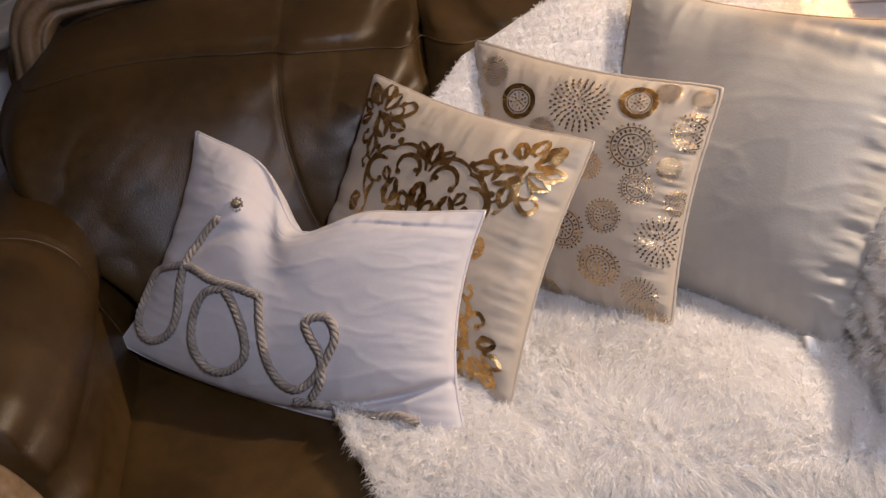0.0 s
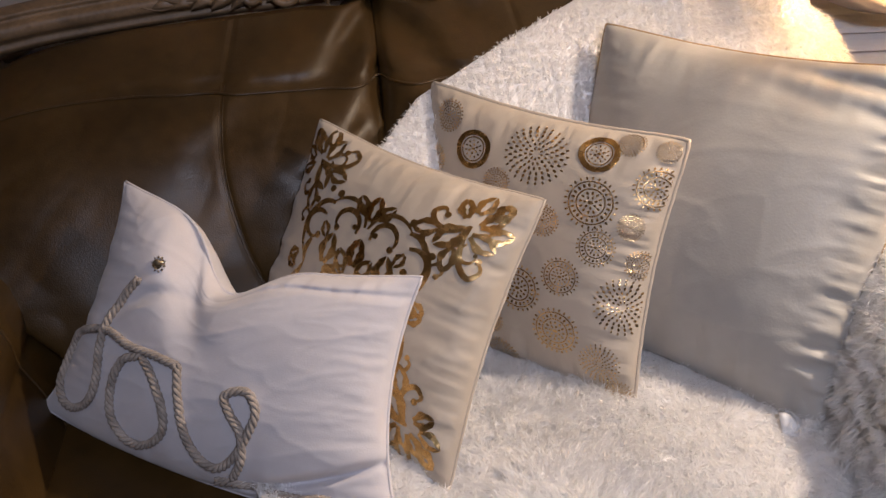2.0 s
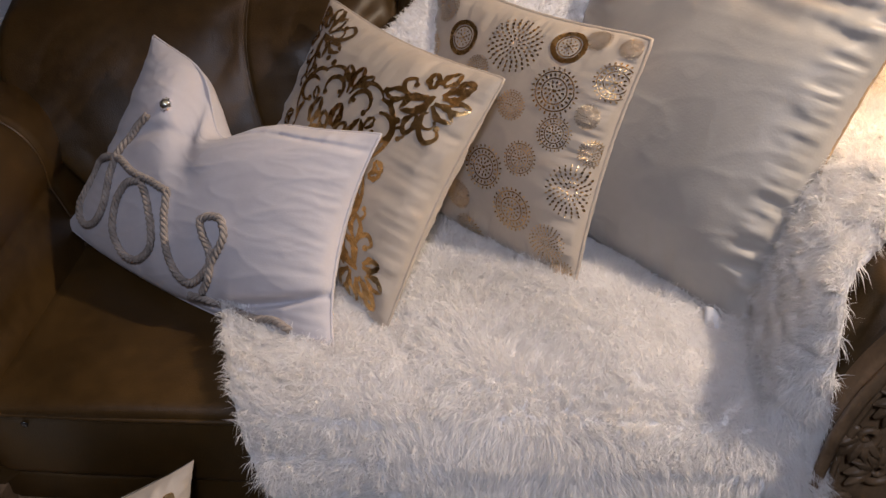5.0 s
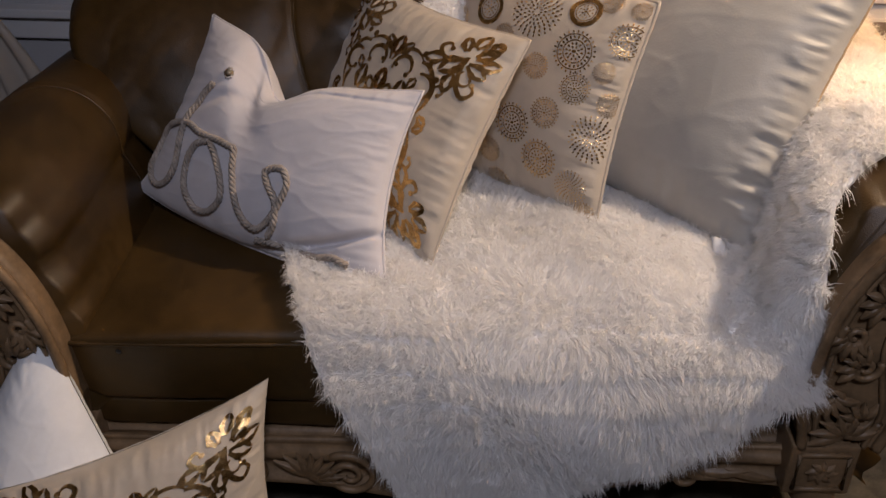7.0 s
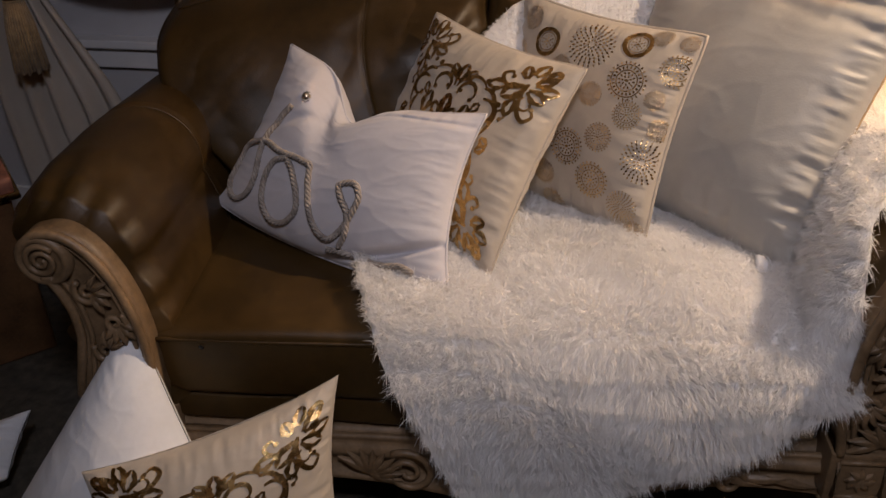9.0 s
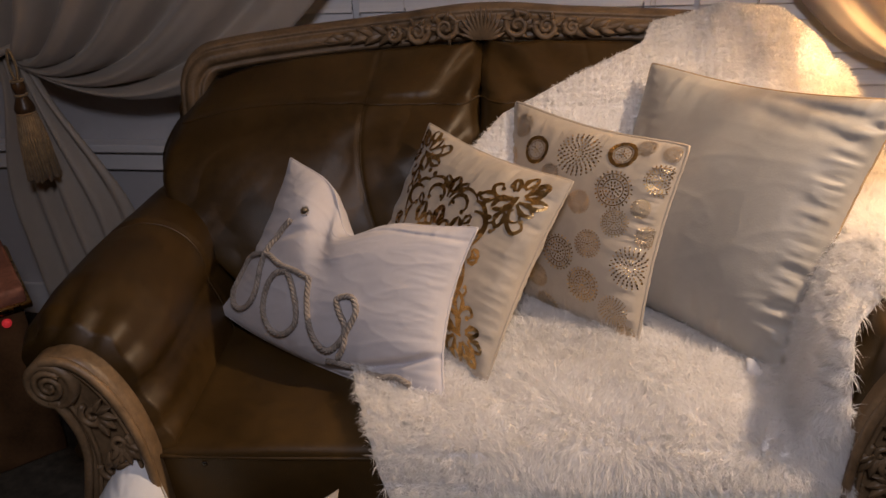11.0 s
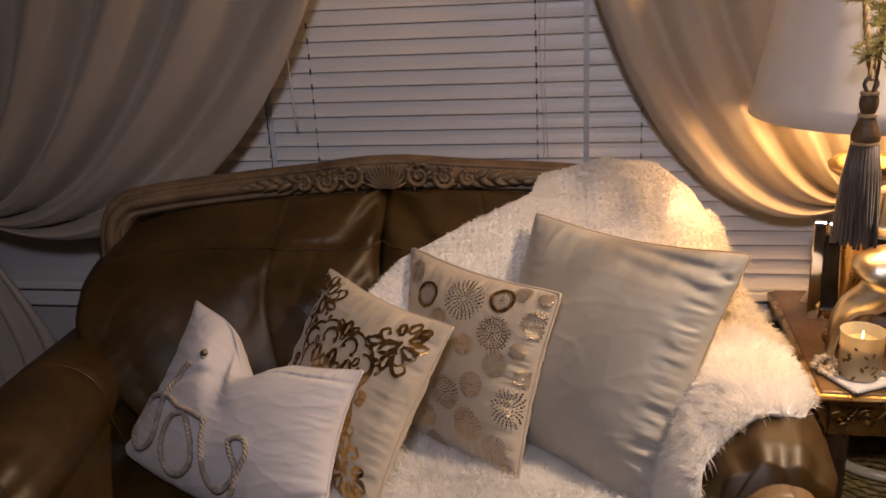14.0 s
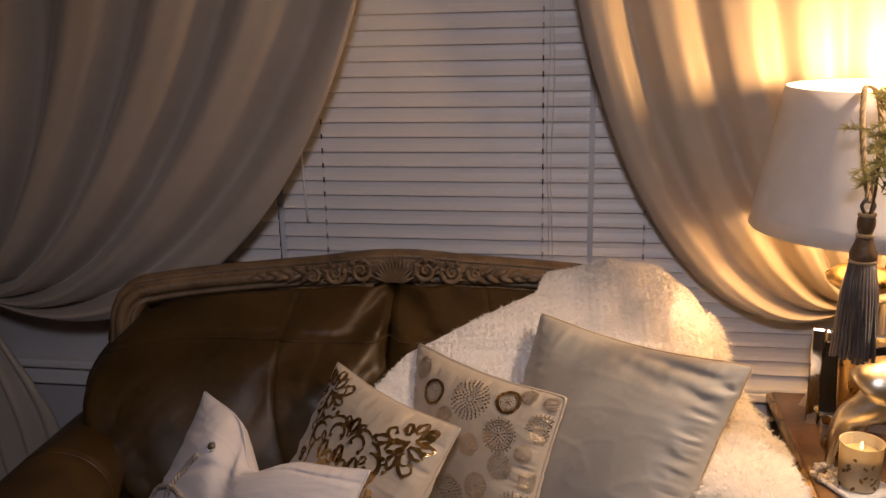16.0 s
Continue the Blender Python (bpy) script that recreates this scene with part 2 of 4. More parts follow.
wall = tagged(part("wall_north", join(*[((lambda bm: ([v.co.copy() for v in bm.verts], [tuple(v.index for v in f.verts) for f in bm.faces]))(box(*b))) for b in (
    (-3.2, WX0, WALL, WALL + 0.14, 0, 2.62), (WX1, 3.2, WALL, WALL + 0.14, 0, 2.62), (WX0, WX1, WALL, WALL + 0.14, 0, WZ0), (WX0, WX1, WALL, WALL + 0.14, WZ1, 2.62))]), WALLP, smooth=False),
    "painted wall with a wide triple window", "wall", kind="structure")
win = thing("window_1", "wide triple window behind white blinds", "window", kind="structure")
MULL = (-0.397, 0.547)
for x0, x1 in ((WX0, MULL[0] - 0.02), (MULL[0] + 0.02, MULL[1] - 0.02), (MULL[1] + 0.02, WX1)):
    ob = part("pane", box(x0, x1, WALL + 0.09, WALL + 0.098, WZ0, WZ1), GLASS, win, smooth=False)
    ob.visible_shadow = False
for x in MULL:
    part("mullion", box(x - 0.02, x + 0.02, WALL - 0.004, WALL + 0.12, WZ0, WZ1, 0.004), TRIMP, win, smooth=False)
part("window_sill", box(-1.80, WX1 + 0.06, WALL - 0.06, WALL - 0.001, 0.672, 0.70, 0.006), TRIMP, win, "white painted sill board", smooth=False)
part("apron", box(-1.78, WX1 + 0.03, WALL - 0.03, WALL - 0.001, 0.60, 0.672, 0.006), TRIMP, win, "white painted moulding under the sill", smooth=False)
tagged(part("baseboard", box(-3.19, 3.19, WALL - 0.018, WALL - 0.001, 0, 0.13, 0.005), TRIMP, smooth=False), "white painted baseboard", "baseboard", kind="structure")

# ---- blinds ----
PITCH, BY = 0.0438, 2.095


def blind(x0, x1, cords):
    root = thing("window_blind", "white slatted window blind, slats tilted nearly shut", "blind", pose(0, BY, 0), group="window blinds")
    w = x1 - x0
    geo = grid(lambda i, j: ((i - 0.5) * w, 0.0035 * (1 - (2 * j - 1) ** 2), (j - 0.5) * 0.050), 2, 5)
    me = mesh("slat", *shell(geo, 0.0028), SLAT, smooth=False)
    z = 0.735
    k = 0
    while z < 2.28:
        ob = place(new("slat", me), root)
        ob.matrix_basis = pose((x0 + x1) / 2, 0, z, 0, 0, 0) @ pose(0, 0, 0, -15 + 1.5 * rnd_noise((x0 * 3, k * 0.7, 1)), 0.12 * rnd_noise((x0, k, 3)), 0)
        z += PITCH
        k += 1
    part("head_rail", box(x0, x1, -0.025, 0.025, 2.28, 2.33, 0.004), SLAT, root, smooth=False)
    part("bottom_rail", box(x0, x1, -0.022, 0.022, 0.702, 0.716, 0.004), SLAT, root, smooth=False)
    for c in cords:
        part("ladder_cord", tube([(c, -0.012 + 0.001 * math.sin(q), 0.71 + q * 0.1) for q in range(17)], 0.0012, 5), CORD, root)
        for q in range(36):
            zz = 0.757 + q * PITCH
            if zz < 2.25:
                part("dark_slot_bar", box(c - 0.0022, c + 0.0022, -0.0135, -0.0105, zz - 0.008, zz + 0.008), SLOTSHADE, root, smooth=False)
    return root


mid = blind(MULL[0] + 0.012, MULL[1] - 0.008, (-0.249, 0.409))
part("tilt_wand", tube([(-0.302 - 0.0012 * q, -0.028, 1.20 + 0.03 * q) for q in range(12)], 0.004, 6), SLAT, mid, "white tilt wand")
for dx in (0.0, 0.012):
    part("lift_cord", tube([(0.425 + dx + 0.004 * math.sin(q * 0.7 + dx * 90), -0.03, 1.02 + q * 0.065) for q in range(20)], 0.0014, 5), CORD, mid, "white lift cord")
blind(WX0 + 0.01, MULL[0] - 0.012, (-0.86, -0.62))
blind(MULL[1] + 0.008, WX1 - 0.01, (0.70, 1.5))


# ---- curtains ----
def drape(name, side, label, tie, top_x, inner_x, sag, folds, seed, depth, push=0.0):
    """A tied-back curtain: threads fall from the rod, belly out and gather at the tie."""
    root = thing(name, label, "curtain", group="window curtains")

    def surf(i, j):
        # i: 0 outer .. 1 inner edge, j: 0 rod .. 1 tie
        x0 = top_x + (inner_x - top_x) * i
        a = Vector((x0, 0, 2.40))
        d = Vector((tie[0], 0, tie[1] + (0.5 - i) * 0.07))
        b = Vector((x0 + (tie[0] - x0) * ((0.05 if side < 0 else 0.06) + 0.10 * (1 - i)), 0, 2.40 - (2.40 - tie[1]) * (0.38 + 0.42 * i)))
        c = Vector((tie[0] + (x0 - tie[0]) * ((0.48 if side < 0 else 0.44) * i ** 0.8) + side * 0.0, 0, tie[1] - sag * (0.15 + 0.85 * i ** 1.3)))
        t = j
        p = a * (1 - t) ** 3 + b * 3 * t * (1 - t) ** 2 + c * 3 * t * t * (1 - t) + d * t ** 3
        ph = i * folds + 0.9 * rnd_noise((i * 2.2, j * 0.8, seed)) + 0.25 * j
        amp = depth * (1 - 0.75 * sstep(0.72, 1.0, j)) * (0.55 + 0.45 * sstep(0, 0.5, j))
        w = math.sin(2 * math.pi * ph)
        y = 1.945 + push * sstep(0.25, 0.6, j) - amp * (w + 0.30 * math.sin(4 * math.pi * ph + 1.1)) - 0.05 * math.sin(math.pi * j) * (1 - i) - 0.008 * sstep(0.9, 1.0, i) + 0.010 * rnd_noise((i * 5, j * 3, seed))
        p.y = y
        return p

    part("drape", shell(grid(surf, 150, 90), 0.003), CURTAIN, root)

    def tail(i, j):
        spread = 0.05 + 0.17 * sstep(0, 0.55, j)
        x = tie[0] - side * 0.0 + (i - 0.45) * 2 * spread - side * 0.10 * j
        y = 1.955 - 0.03 * math.sin(2 * math.pi * (i * 4.5 + 0.3 * rnd_noise((i * 3, j * 2, seed)))) * (0.5 + 0.5 * j)
        return Vector((x, y, tie[1] - 0.02 - j * (tie[1] - 0.05)))

    part("tail", shell(grid(tail, 70, 40), 0.003), CURTAIN, root)
    part("tieback_band", tube([(tie[0] + 0.07 * math.cos(a), 1.95 + 0.055 * math.sin(a), tie[1] - 0.01 + 0.02 * math.cos(a)) for a in np.linspace(0, 2 * math.pi, 30)], 0.013, 8), CURTAIN, root, "gathered satin tieback")
    return root


drape("curtain", -1, "taupe satin curtain tied back in a deep swag", (-1.46, 1.06), -2.15, 0.03, 0.46, 7.0, 3.0, 0.046)
drape("curtain", 1, "gold-lit satin curtain swagged and tied back beside the lamp", (1.30, 1.07), 1.80, 0.43, 0.36, 7.5, 7.0, 0.030, 0.055)
rod = thing("curtain_rod", "dark metal curtain rod above the window", "curtain rod")
part("rod", tube([(-2.2, 1.945, 2.43), (0, 1.945, 2.43), (2.2, 1.945, 2.43)], 0.016, 12), BRASS, rod)
for x in (-2.1, 0.0, 2.1):
    part("bracket", box(x - 0.012, x + 0.012, 1.94, WALL, 2.405, 2.425, 0.002), BRASS, rod, smooth=False)


def tassel(m, label, thread, head_mat, length, r, loop=0.1):
    root = thing("tassel", label, "tassel", m)
    part("head", lathe([(max(0.004, q.x), q.y) for q in smooth_line([(0.006, 0.0, 0), (r * 0.42, -0.006, 0), (r * 0.50, -0.025, 0), (r * 0.36, -0.046, 0), (r * 0.48, -0.058, 0), (r * 0.74, -0.085, 0), (r * 0.72, -0.10, 0), (r * 0.66, -0.106, 0)], 40)], 26), head_mat, root)
    for zc in (-0.004, -0.047, -0.101):
        part("head_band", tube([(r * (0.66 if zc < -0.09 else 0.40) * math.cos(a), r * (0.66 if zc < -0.09 else 0.40) * math.sin(a), zc) for a in np.linspace(0, 2 * math.pi, 30)], 0.0042, 7), TASSEL, root, "wound gold cord")
    strands = []
    for ring, n in ((1.0, 30), (0.7, 18)):
        for k in range(n):
            a = 2 * math.pi * k / n
            q = 0.85 + 0.3 * random.random()
            strands.append(tube([(r * 0.62 * ring * math.cos(a), r * 0.62 * ring * math.sin(a), -0.10), (r * ring * 0.95 * math.cos(a), r * ring * 0.95 * math.sin(a), -0.10 - length * 0.35), (r * ring * q * 1.1 * math.cos(a + 0.08), r * ring * q * 1.1 * math.sin(a + 0.08), -0.10 - length * (0.95 + 0.08 * random.random()))], r * 0.11, 5))
    tagged(part("skirt", join(*strands), thread, root), kind="stuff")
    part("cord", tube(smooth_line([(0.004, 0, -0.004), (0.012, 0, loop * 0.5), (0, 0, loop), (-0.012, 0, loop * 0.5), (-0.004, 0, -0.004)], 24), 0.004, 6), thread, root)
    return root


tassel(pose(-1.395, 1.87, 0.98), "tan curtain tassel with a dark wooden head", TASSEL, DARKWOOD, 0.21, 0.04, 0.09)

# ---- sofa ----
SOFA = pose(0, 1.93, 0, 0, 0, 6)
sofa = thing("sofa", "olive brown leather loveseat with carved antique wood frame", "sofa", SOFA)


def back_z(a):
    return 1.075 - 0.02 * abs(a) ** 2 - 0.06 * abs(a) ** 6


def back_half(w):
    return sum(lerp_list([0, 0.2, 0.34, 0.45, 0.55, 0.71, 0.82, 0.9, 1.0], [0.58, 0.60, 0.65, 0.73, 0.79, 0.84, 0.83, 0.80, 0.74], w + d) for d in (-0.06, -0.03, 0, 0.03, 0.06)) / 5


def back_v(a, w):
    v = sum(lerp_list([0, 0.3, 0.55, 0.75, 0.88, 1.0], [-0.50, -0.475, -0.42, -0.335, -0.23, -0.06], w + d) for d in (-0.09, -0.06, -0.03, 0, 0.03, 0.06, 0.09)) / 7
    puff = 0.022 * abs(math.sin(math.pi * (a / 0.345 if abs(a) < 0.345 else (abs(a) - 0.345) / 0.655))) ** 0.8 * math.sin(math.pi * min(1, w / 0.86)) ** 0.7
    return v - 0.07 * abs(a) ** 2.5 - puff


def back_point(a, w):
    """Front of the leather back: a from -1 (left shoulder) to 1, w from the seat to the top."""
    u = a * back_half(w)
    z = 0.46 + w * (back_z(a) - 0.46)
    v = back_v(a, w)
    e = sstep(0.88, 1.0, abs(a))
    v += 0.16 * e * e
    for c, dep, wid in ((0.0, 0.035, 0.016), (-0.345, 0.004, 0.006), (0.345, 0.004, 0.006)):
        v += dep * math.exp(-((a - c) / wid) ** 2)
    v += 0.030 * math.exp(-(a / 0.09) ** 2) * sstep(0.3, 0.8, w)
    v += 0.010 * math.exp(-((w - 0.865 + 0.02 * math.cos(a * 4)) / 0.010) ** 2)
    wr = math.exp(-(a / 0.26) ** 2) * sstep(0.40, 0.90, w)
    v += 0.018 * wr * math.sin(34 * w + 26 * abs(a) + 3 * rnd_noise((a * 5, w * 5, 2)))
    v += 0.012 * rnd_noise((a * 3.0, w * 2.6, 5)) + 0.004 * rnd_noise((a * 9, w * 9, 6)) + 0.0035 * rnd_noise((a * 16, w * 11, 7)) * math.exp(-((abs(a) - 0.28) / 0.22) ** 2)
    crease = 1 - abs(rnd_noise((a * 5 + w * 3, w * 7 - a * 4, 8))) * 2
    v += 0.004 * max(0.0, crease) ** 4 * (0.3 + 0.7 * wr + 0.5 * sstep(0.6, 0.95, abs(a)))
    return Vector((u, v, z))


for name, a0, a1 in (("back_cushion", -1.0, 0.0), ("back_cushion", 0.0, 1.0)):
    part(name, shell(grid(lambda i, j: back_point(a0 + (a1 - a0) * i, j), 150, 90), 0.05), LEATHER, sofa)
for c in (-0.345, 0.345):
    for off in (-0.004, 0.004):
        part("seam", tube([back_point(c + off, w) + Vector((0, -0.0005, 0)) for w in np.linspace(0.02, 0.86, 60)], 0.0008, 5), LEATHER, sofa)
part("seam", tube([back_point(a, 0.850 - 0.02 * math.cos(a * 4)) + Vector((0, -0.001, 0)) for a in np.linspace(-0.97, 0.97, 120)], 0.0028, 6), LEATHER, sofa)
part("back_shell", box(-0.84, 0.84, -0.10, 0.03, 0.16, 0.95, 0.03), LEATHER, sofa)

# seat
def cushion_geo(x0, x1, y0, y1, z0, z1, r, crown, seed):
    def f(i, j):
        ang = 2 * math.pi * j
        # rounded box section in (v, z), swept along u
        cy, cz, hy, hz = (y0 + y1) / 2, (z0 + z1) / 2, (y1 - y0) / 2, (z1 - z0) / 2
        c, s = math.cos(ang), math.sin(ang)
        k = 0.16
        y = cy + hy * math.copysign(abs(c) ** k, c)
        z = cz + hz * math.copysign(abs(s) ** k, s)
        e = min(i, 1 - i)
        sh = 1 - 0.10 * (1 - sstep(0, 0.05, e))
        x = x0 + (x1 - x0) * i
        y = cy + (y - cy) * (1 - 0.03 * (1 - sstep(0, 0.05, e)))
        z = cz + (z - cz) * sh
        if s > 0:
            z += crown * math.sin(math.pi * i) * max(0.0, s) ** 0.5
        z += 0.006 * rnd_noise((x * 4, y * 4, seed)) * (1 if s > 0 else 0.3)
        y += 0.005 * rnd_noise((x * 5, z * 6, seed + 3))
        return Vector((x, y, z))
    v, fc = grid(f, 70, 96, closed_v=True)
    n = 96
    fc = fc + [tuple(range(n))[::-1], tuple(69 * n + k for k in range(n))]
    return v, fc


part("seat_cushion", cushion_geo(-0.605, 0.605, -1.045, -0.40, 0.395, 0.555, 0.03, 0.012, 1.0), LEATHER, sofa)
part("piping", tube([(u, -1.043 + 0.004 * rnd_noise((u * 4, 1, 1)), 0.538 + 0.004 * math.sin(u * 3)) for u in np.linspace(-0.59, 0.59, 60)], 0.0045, 7), LEATHER, sofa, "leather welt along the cushion edge")
part("nick", lathe([(0.006, 0.0), (0.004, 0.001)], 8), BLACK, sofa, "small dark scuff").matrix_basis = pose(-0.50, -1.049, 0.522, 90, 0, 0)
part("seat_base", cushion_geo(-0.62, 0.62, -1.03, -0.30, 0.325, 0.398, 0.02, 0.0, 4.0), LEATHER, sofa)

# arms
ARM_SHIFT = 0.04


def arm_path(q):
    """q: 0 front .. 1 back; centre of the roll (right side)."""
    return lerp_list([0, 0.5, 1], [0.750, 0.79, 0.82], q), -1.03 + 0.80 * q, lerp_list([0, 0.4, 1], [0.715, 0.71, 0.68], q)


def arm_point(i, j, side):
    cu, cv, cz = arm_path(i)
    R = lerp_list([0, 0.06, 0.2, 0.55, 1.0], [0.105, 0.125, 0.135, 0.13, 0.115], i)
    inner = 0.585 + 0.02 * i
    # section: up the inside, over the roll, down the outside
    if j < 0.30:
        t = j / 0.30
        p = Vector((inner + (cu - R - inner) * t ** 2, 0, 0.40 + (cz - 0.03 - 0.40) * t))
        nrm = Vector((-1, 0, 0))
    elif j < 0.80:
        t = (j - 0.30) / 0.50
        ang = math.radians(193 - 255 * t)
        nrm = Vector((math.cos(ang), 0, math.sin(ang)))
        p = Vector((cu, 0, cz)) + nrm * R
    else:
        t = (j - 0.80) / 0.20
        a = math.radians(-62)
        p0 = Vector((cu + R * math.cos(a), 0, cz + R * math.sin(a)))
        p = p0.lerp(Vector((0.80, 0, 0.20)), t)
        nrm = Vector((1, 0, 0))
    front = 1 - sstep(0.0, 0.30, i)
    pleat = (0.0055 + 0.009 * sstep(0.75, 0.85, j)) * front * math.sin(2 * math.pi * j * (13 + 3 * sstep(0.8, 1.0, j)) + 1.8 * rnd_noise((j * 6, 1, 1))) * sstep(0.05, 0.25, j)
    pleat += 0.003 * (1 - sstep(0.1, 0.6, i)) * (max(0.0, 1 - 2.4 * abs(rnd_noise((j * 14, i * 2.5, 5 + side)))) ** 2 - 0.3) * sstep(0.2, 0.35, j)
    seam = -0.006 * math.exp(-((i - 0.50 - 0.05 * math.sin(j * 5)) / 0.012) ** 2)
    p += nrm * (pleat + seam + 0.008 * rnd_noise((i * 3, j * 4, 2 + side)))
    return Vector((side * p.x + ARM_SHIFT, cv, p.z))


for side in (-1, 1):
    g = grid(lambda i, j: arm_point(i, j, side), 80, 120)
    n = 120
    g = (g[0], g[1] + [tuple(range(n)), tuple(79 * n + k for k in range(n))])
    part("arm", g, LEATHER, sofa, "rolled leather arm with gathered pleats")
    part("arm_piping", tube([arm_point(0.5 + 0.05 * math.sin(j * 5), j, side) * 1.0 for j in np.linspace(0.03, 0.9, 60)], 0.004, 6), LEATHER, sofa)


# carved frame
def leaf(base, tip, width, bulge, normal, n=9):
    """A carved leaf: ridged, tapered, bent out along normal."""
    b, t, nr = Vector(base), Vector(tip), Vector(normal).normalized()
    ax = (t - b)
    sd = ax.cross(nr).normalized()
    def f(i, j):
        w = width * math.sin(math.pi * (0.08 + 0.92 * i) ** 0.8) * (1 - 0.15 * math.sin(i * 14) ** 2)
        s = 2 * j - 1
        return b + ax * i + sd * (w * s + 0.3 * width * math.sin(math.pi * i)) + nr * (bulge * (1 - s * s) * (0.4 + 0.6 * math.sin(math.pi * i)) - 0.3 * bulge * math.exp(-(s / 0.12) ** 2))
    return grid(f, n, 7)


def scroll(centre, ex, ey, r, turns, start, thick, sign=1):
    """A carved spiral in the plane ex, ey."""
    c, x, y = Vector(centre), Vector(ex), Vector(ey)
    pts = []
    for k in range(int(26 * turns)):
        t = k / (26 * turns - 1)
        a = start + sign * 2 * math.pi * turns * t
        q = r * (1 - 0.86 * t)
        pts.append(c + x * (q * math.cos(a)) + y * (q * math.sin(a)))
    return tube(pts, lambda t: thick * (1 - 0.35 * t), 7, up=x.cross(y))


def crest_line(u):
    """Depth and height of the middle of the crest rail."""
    a = abs(u) / 0.80
    z = lerp_list([0, 0.06, 0.12, 0.2, 0.3, 0.45, 0.62, 0.72], [1.113, 1.112, 1.108, 1.101, 1.096, 1.088, 1.077, 1.066], abs(u))
    return -0.02 - 0.10 * a ** 2.5, z


def rail_section(k, n, u=0.0):
    """Moulded section of the rail: a rounded body with two coves along its front."""
    ang = 2 * math.pi * k / n
    swell = 1 + 0.16 * math.exp(-(u / 0.22) ** 2)
    y, z = 0.042 * math.cos(ang), 0.042 * swell * math.sin(ang)
    if math.cos(ang) > -0.2:
        h = math.sin(ang)
        y -= 0.011 * math.exp(-((h - 0.52) / 0.13) ** 2) + 0.013 * math.exp(-((h + 0.42) / 0.16) ** 2)
    return y, z


pts = [(u, *crest_line(u)) for u in np.linspace(-0.69, 0.69, 110)]
vv, zz = crest_line(0.69)
turn = [(0.69 + 0.070 * math.sin(b), vv - 0.02 * b, zz - 0.085 + 0.085 * math.cos(b)) for b in np.linspace(0.15, 1.6, 14)] + [(0.765, vv - 0.04, zz - 0.15), (0.75, vv - 0.03, zz - 0.28)]
pts = [(-x, y, z) for x, y, z in turn[::-1]] + pts + turn
verts, faces, NS = [], [], 56
for i, p in enumerate(pts):
    q0, q1 = Vector(pts[max(i - 1, 0)]), Vector(pts[min(i + 1, len(pts) - 1)])
    d = (q1 - q0).normalized()
    out = Vector((0, -1, 0))
    up = d.cross(out).normalized() * -1
    for k in range(NS):
        y, z = rail_section(k, NS, p[0])
        verts.append(Vector(p) + out * y + up * z)
for i in range(len(pts) - 1):
    for k in range(NS):
        q = (k + 1) % NS
        faces.append((i * NS + k, (i + 1) * NS + k, (i + 1) * NS + q, i * NS + q))
crest = part("crest_rail", (verts, faces), WOOD, sofa, "moulded wood crest rail")

carve = []
F = (0, -1, 0.25)
for s in (-1, 1):
    for u, r, st in ((0.092, 0.036, 0.5), (0.165, 0.031, 2.6), (0.228, 0.022, 0.8)):
        v, z = crest_line(u)
        carve.append(scroll((s * u, v - 0.044, z), (s, 0, 0), (0, 0.2, 1), r, 1.7, st, 0.0085))
        for b in range(7):
            a = st + 0.9 * b
            carve.append(leaf((s * (u + 0.5 * r * math.cos(a)), v - 0.042, z + 0.5 * r * math.sin(a)), (s * (u + 1.35 * r * math.cos(a + 0.4)), v - 0.043, z + 1.25 * r * math.sin(a + 0.4)), 0.008, 0.012, F))
    for k in range(9):
        u = 0.225 + 0.018 * k
        v, z = crest_line(u)
        carve.append(leaf((s * u, v - 0.041, z + 0.002), (s * (u + 0.045), v - 0.042, z + (0.030 if k % 2 else -0.030) * (1 - k / 10)), 0.012, 0.013, F))
    carve.append(tube([(s * u, crest_line(u)[0] - 0.042, crest_line(u)[1] + 0.006 * math.sin(u * 60)) for u in np.linspace(0.30, 0.43, 18)], lambda t: 0.007 * (1 - t) + 0.001, 6))
for k in range(13):
    a = math.radians(12 + 156 * k / 12)
    v, z = crest_line(0)
    carve.append(leaf((0.014 * math.cos(a), v - 0.046, z - 0.036), (0.066 * math.cos(a), v - 0.046, z - 0.036 + 0.088 * math.sin(a)), 0.0075, 0.016, F))
for g in carve:
    part("carved_leaf" if len(g[1]) < 60 else "carved_scroll", g, WOOD, crest)


def ribbon_panel(line, widths, depth, y0):
    """A curved wooden panel in the u-z plane, extruded in v, with raised rims."""
    C = smooth_line([(x, 0, z) for x, z in line], 70)
    L, R = [], []
    for i, p in enumerate(C):
        d = (C[min(i + 1, 69)] - C[max(i - 1, 0)]).normalized()
        nrm = Vector((d.z, 0, -d.x))
        w = lerp_list(np.linspace(0, 1, len(widths)), widths, i / 69) / 2
        L.append(p + nrm * w)
        R.append(p - nrm * w)
    def f(i, j):
        k = int(round(i * 69))
        s = j
        if s <= 0.1:
            return L[k] + Vector((0, y0 + depth * (1 - s / 0.1), 0))
        if s >= 0.9:
            return R[k] + Vector((0, y0 + depth * (s - 0.9) / 0.1, 0))
        t = (s - 0.1) / 0.8
        return L[k].lerp(R[k], t) + Vector((0, y0 + 0.010 * math.sin(math.pi * t) ** 0.5, 0))
    body = grid(f, 70, 21)
    rims = [tube([p + Vector((0, y0 - 0.002, 0)) for p in E], 0.009, 8) for E in (L, R)]
    inner = [tube([a.lerp(b, 0.16) + Vector((0, y0 + 0.002, 0)) for a, b in zip(E, G)], 0.005, 6) for E, G in ((L, R), (R, L))]
    return join(body, *rims, *inner), C


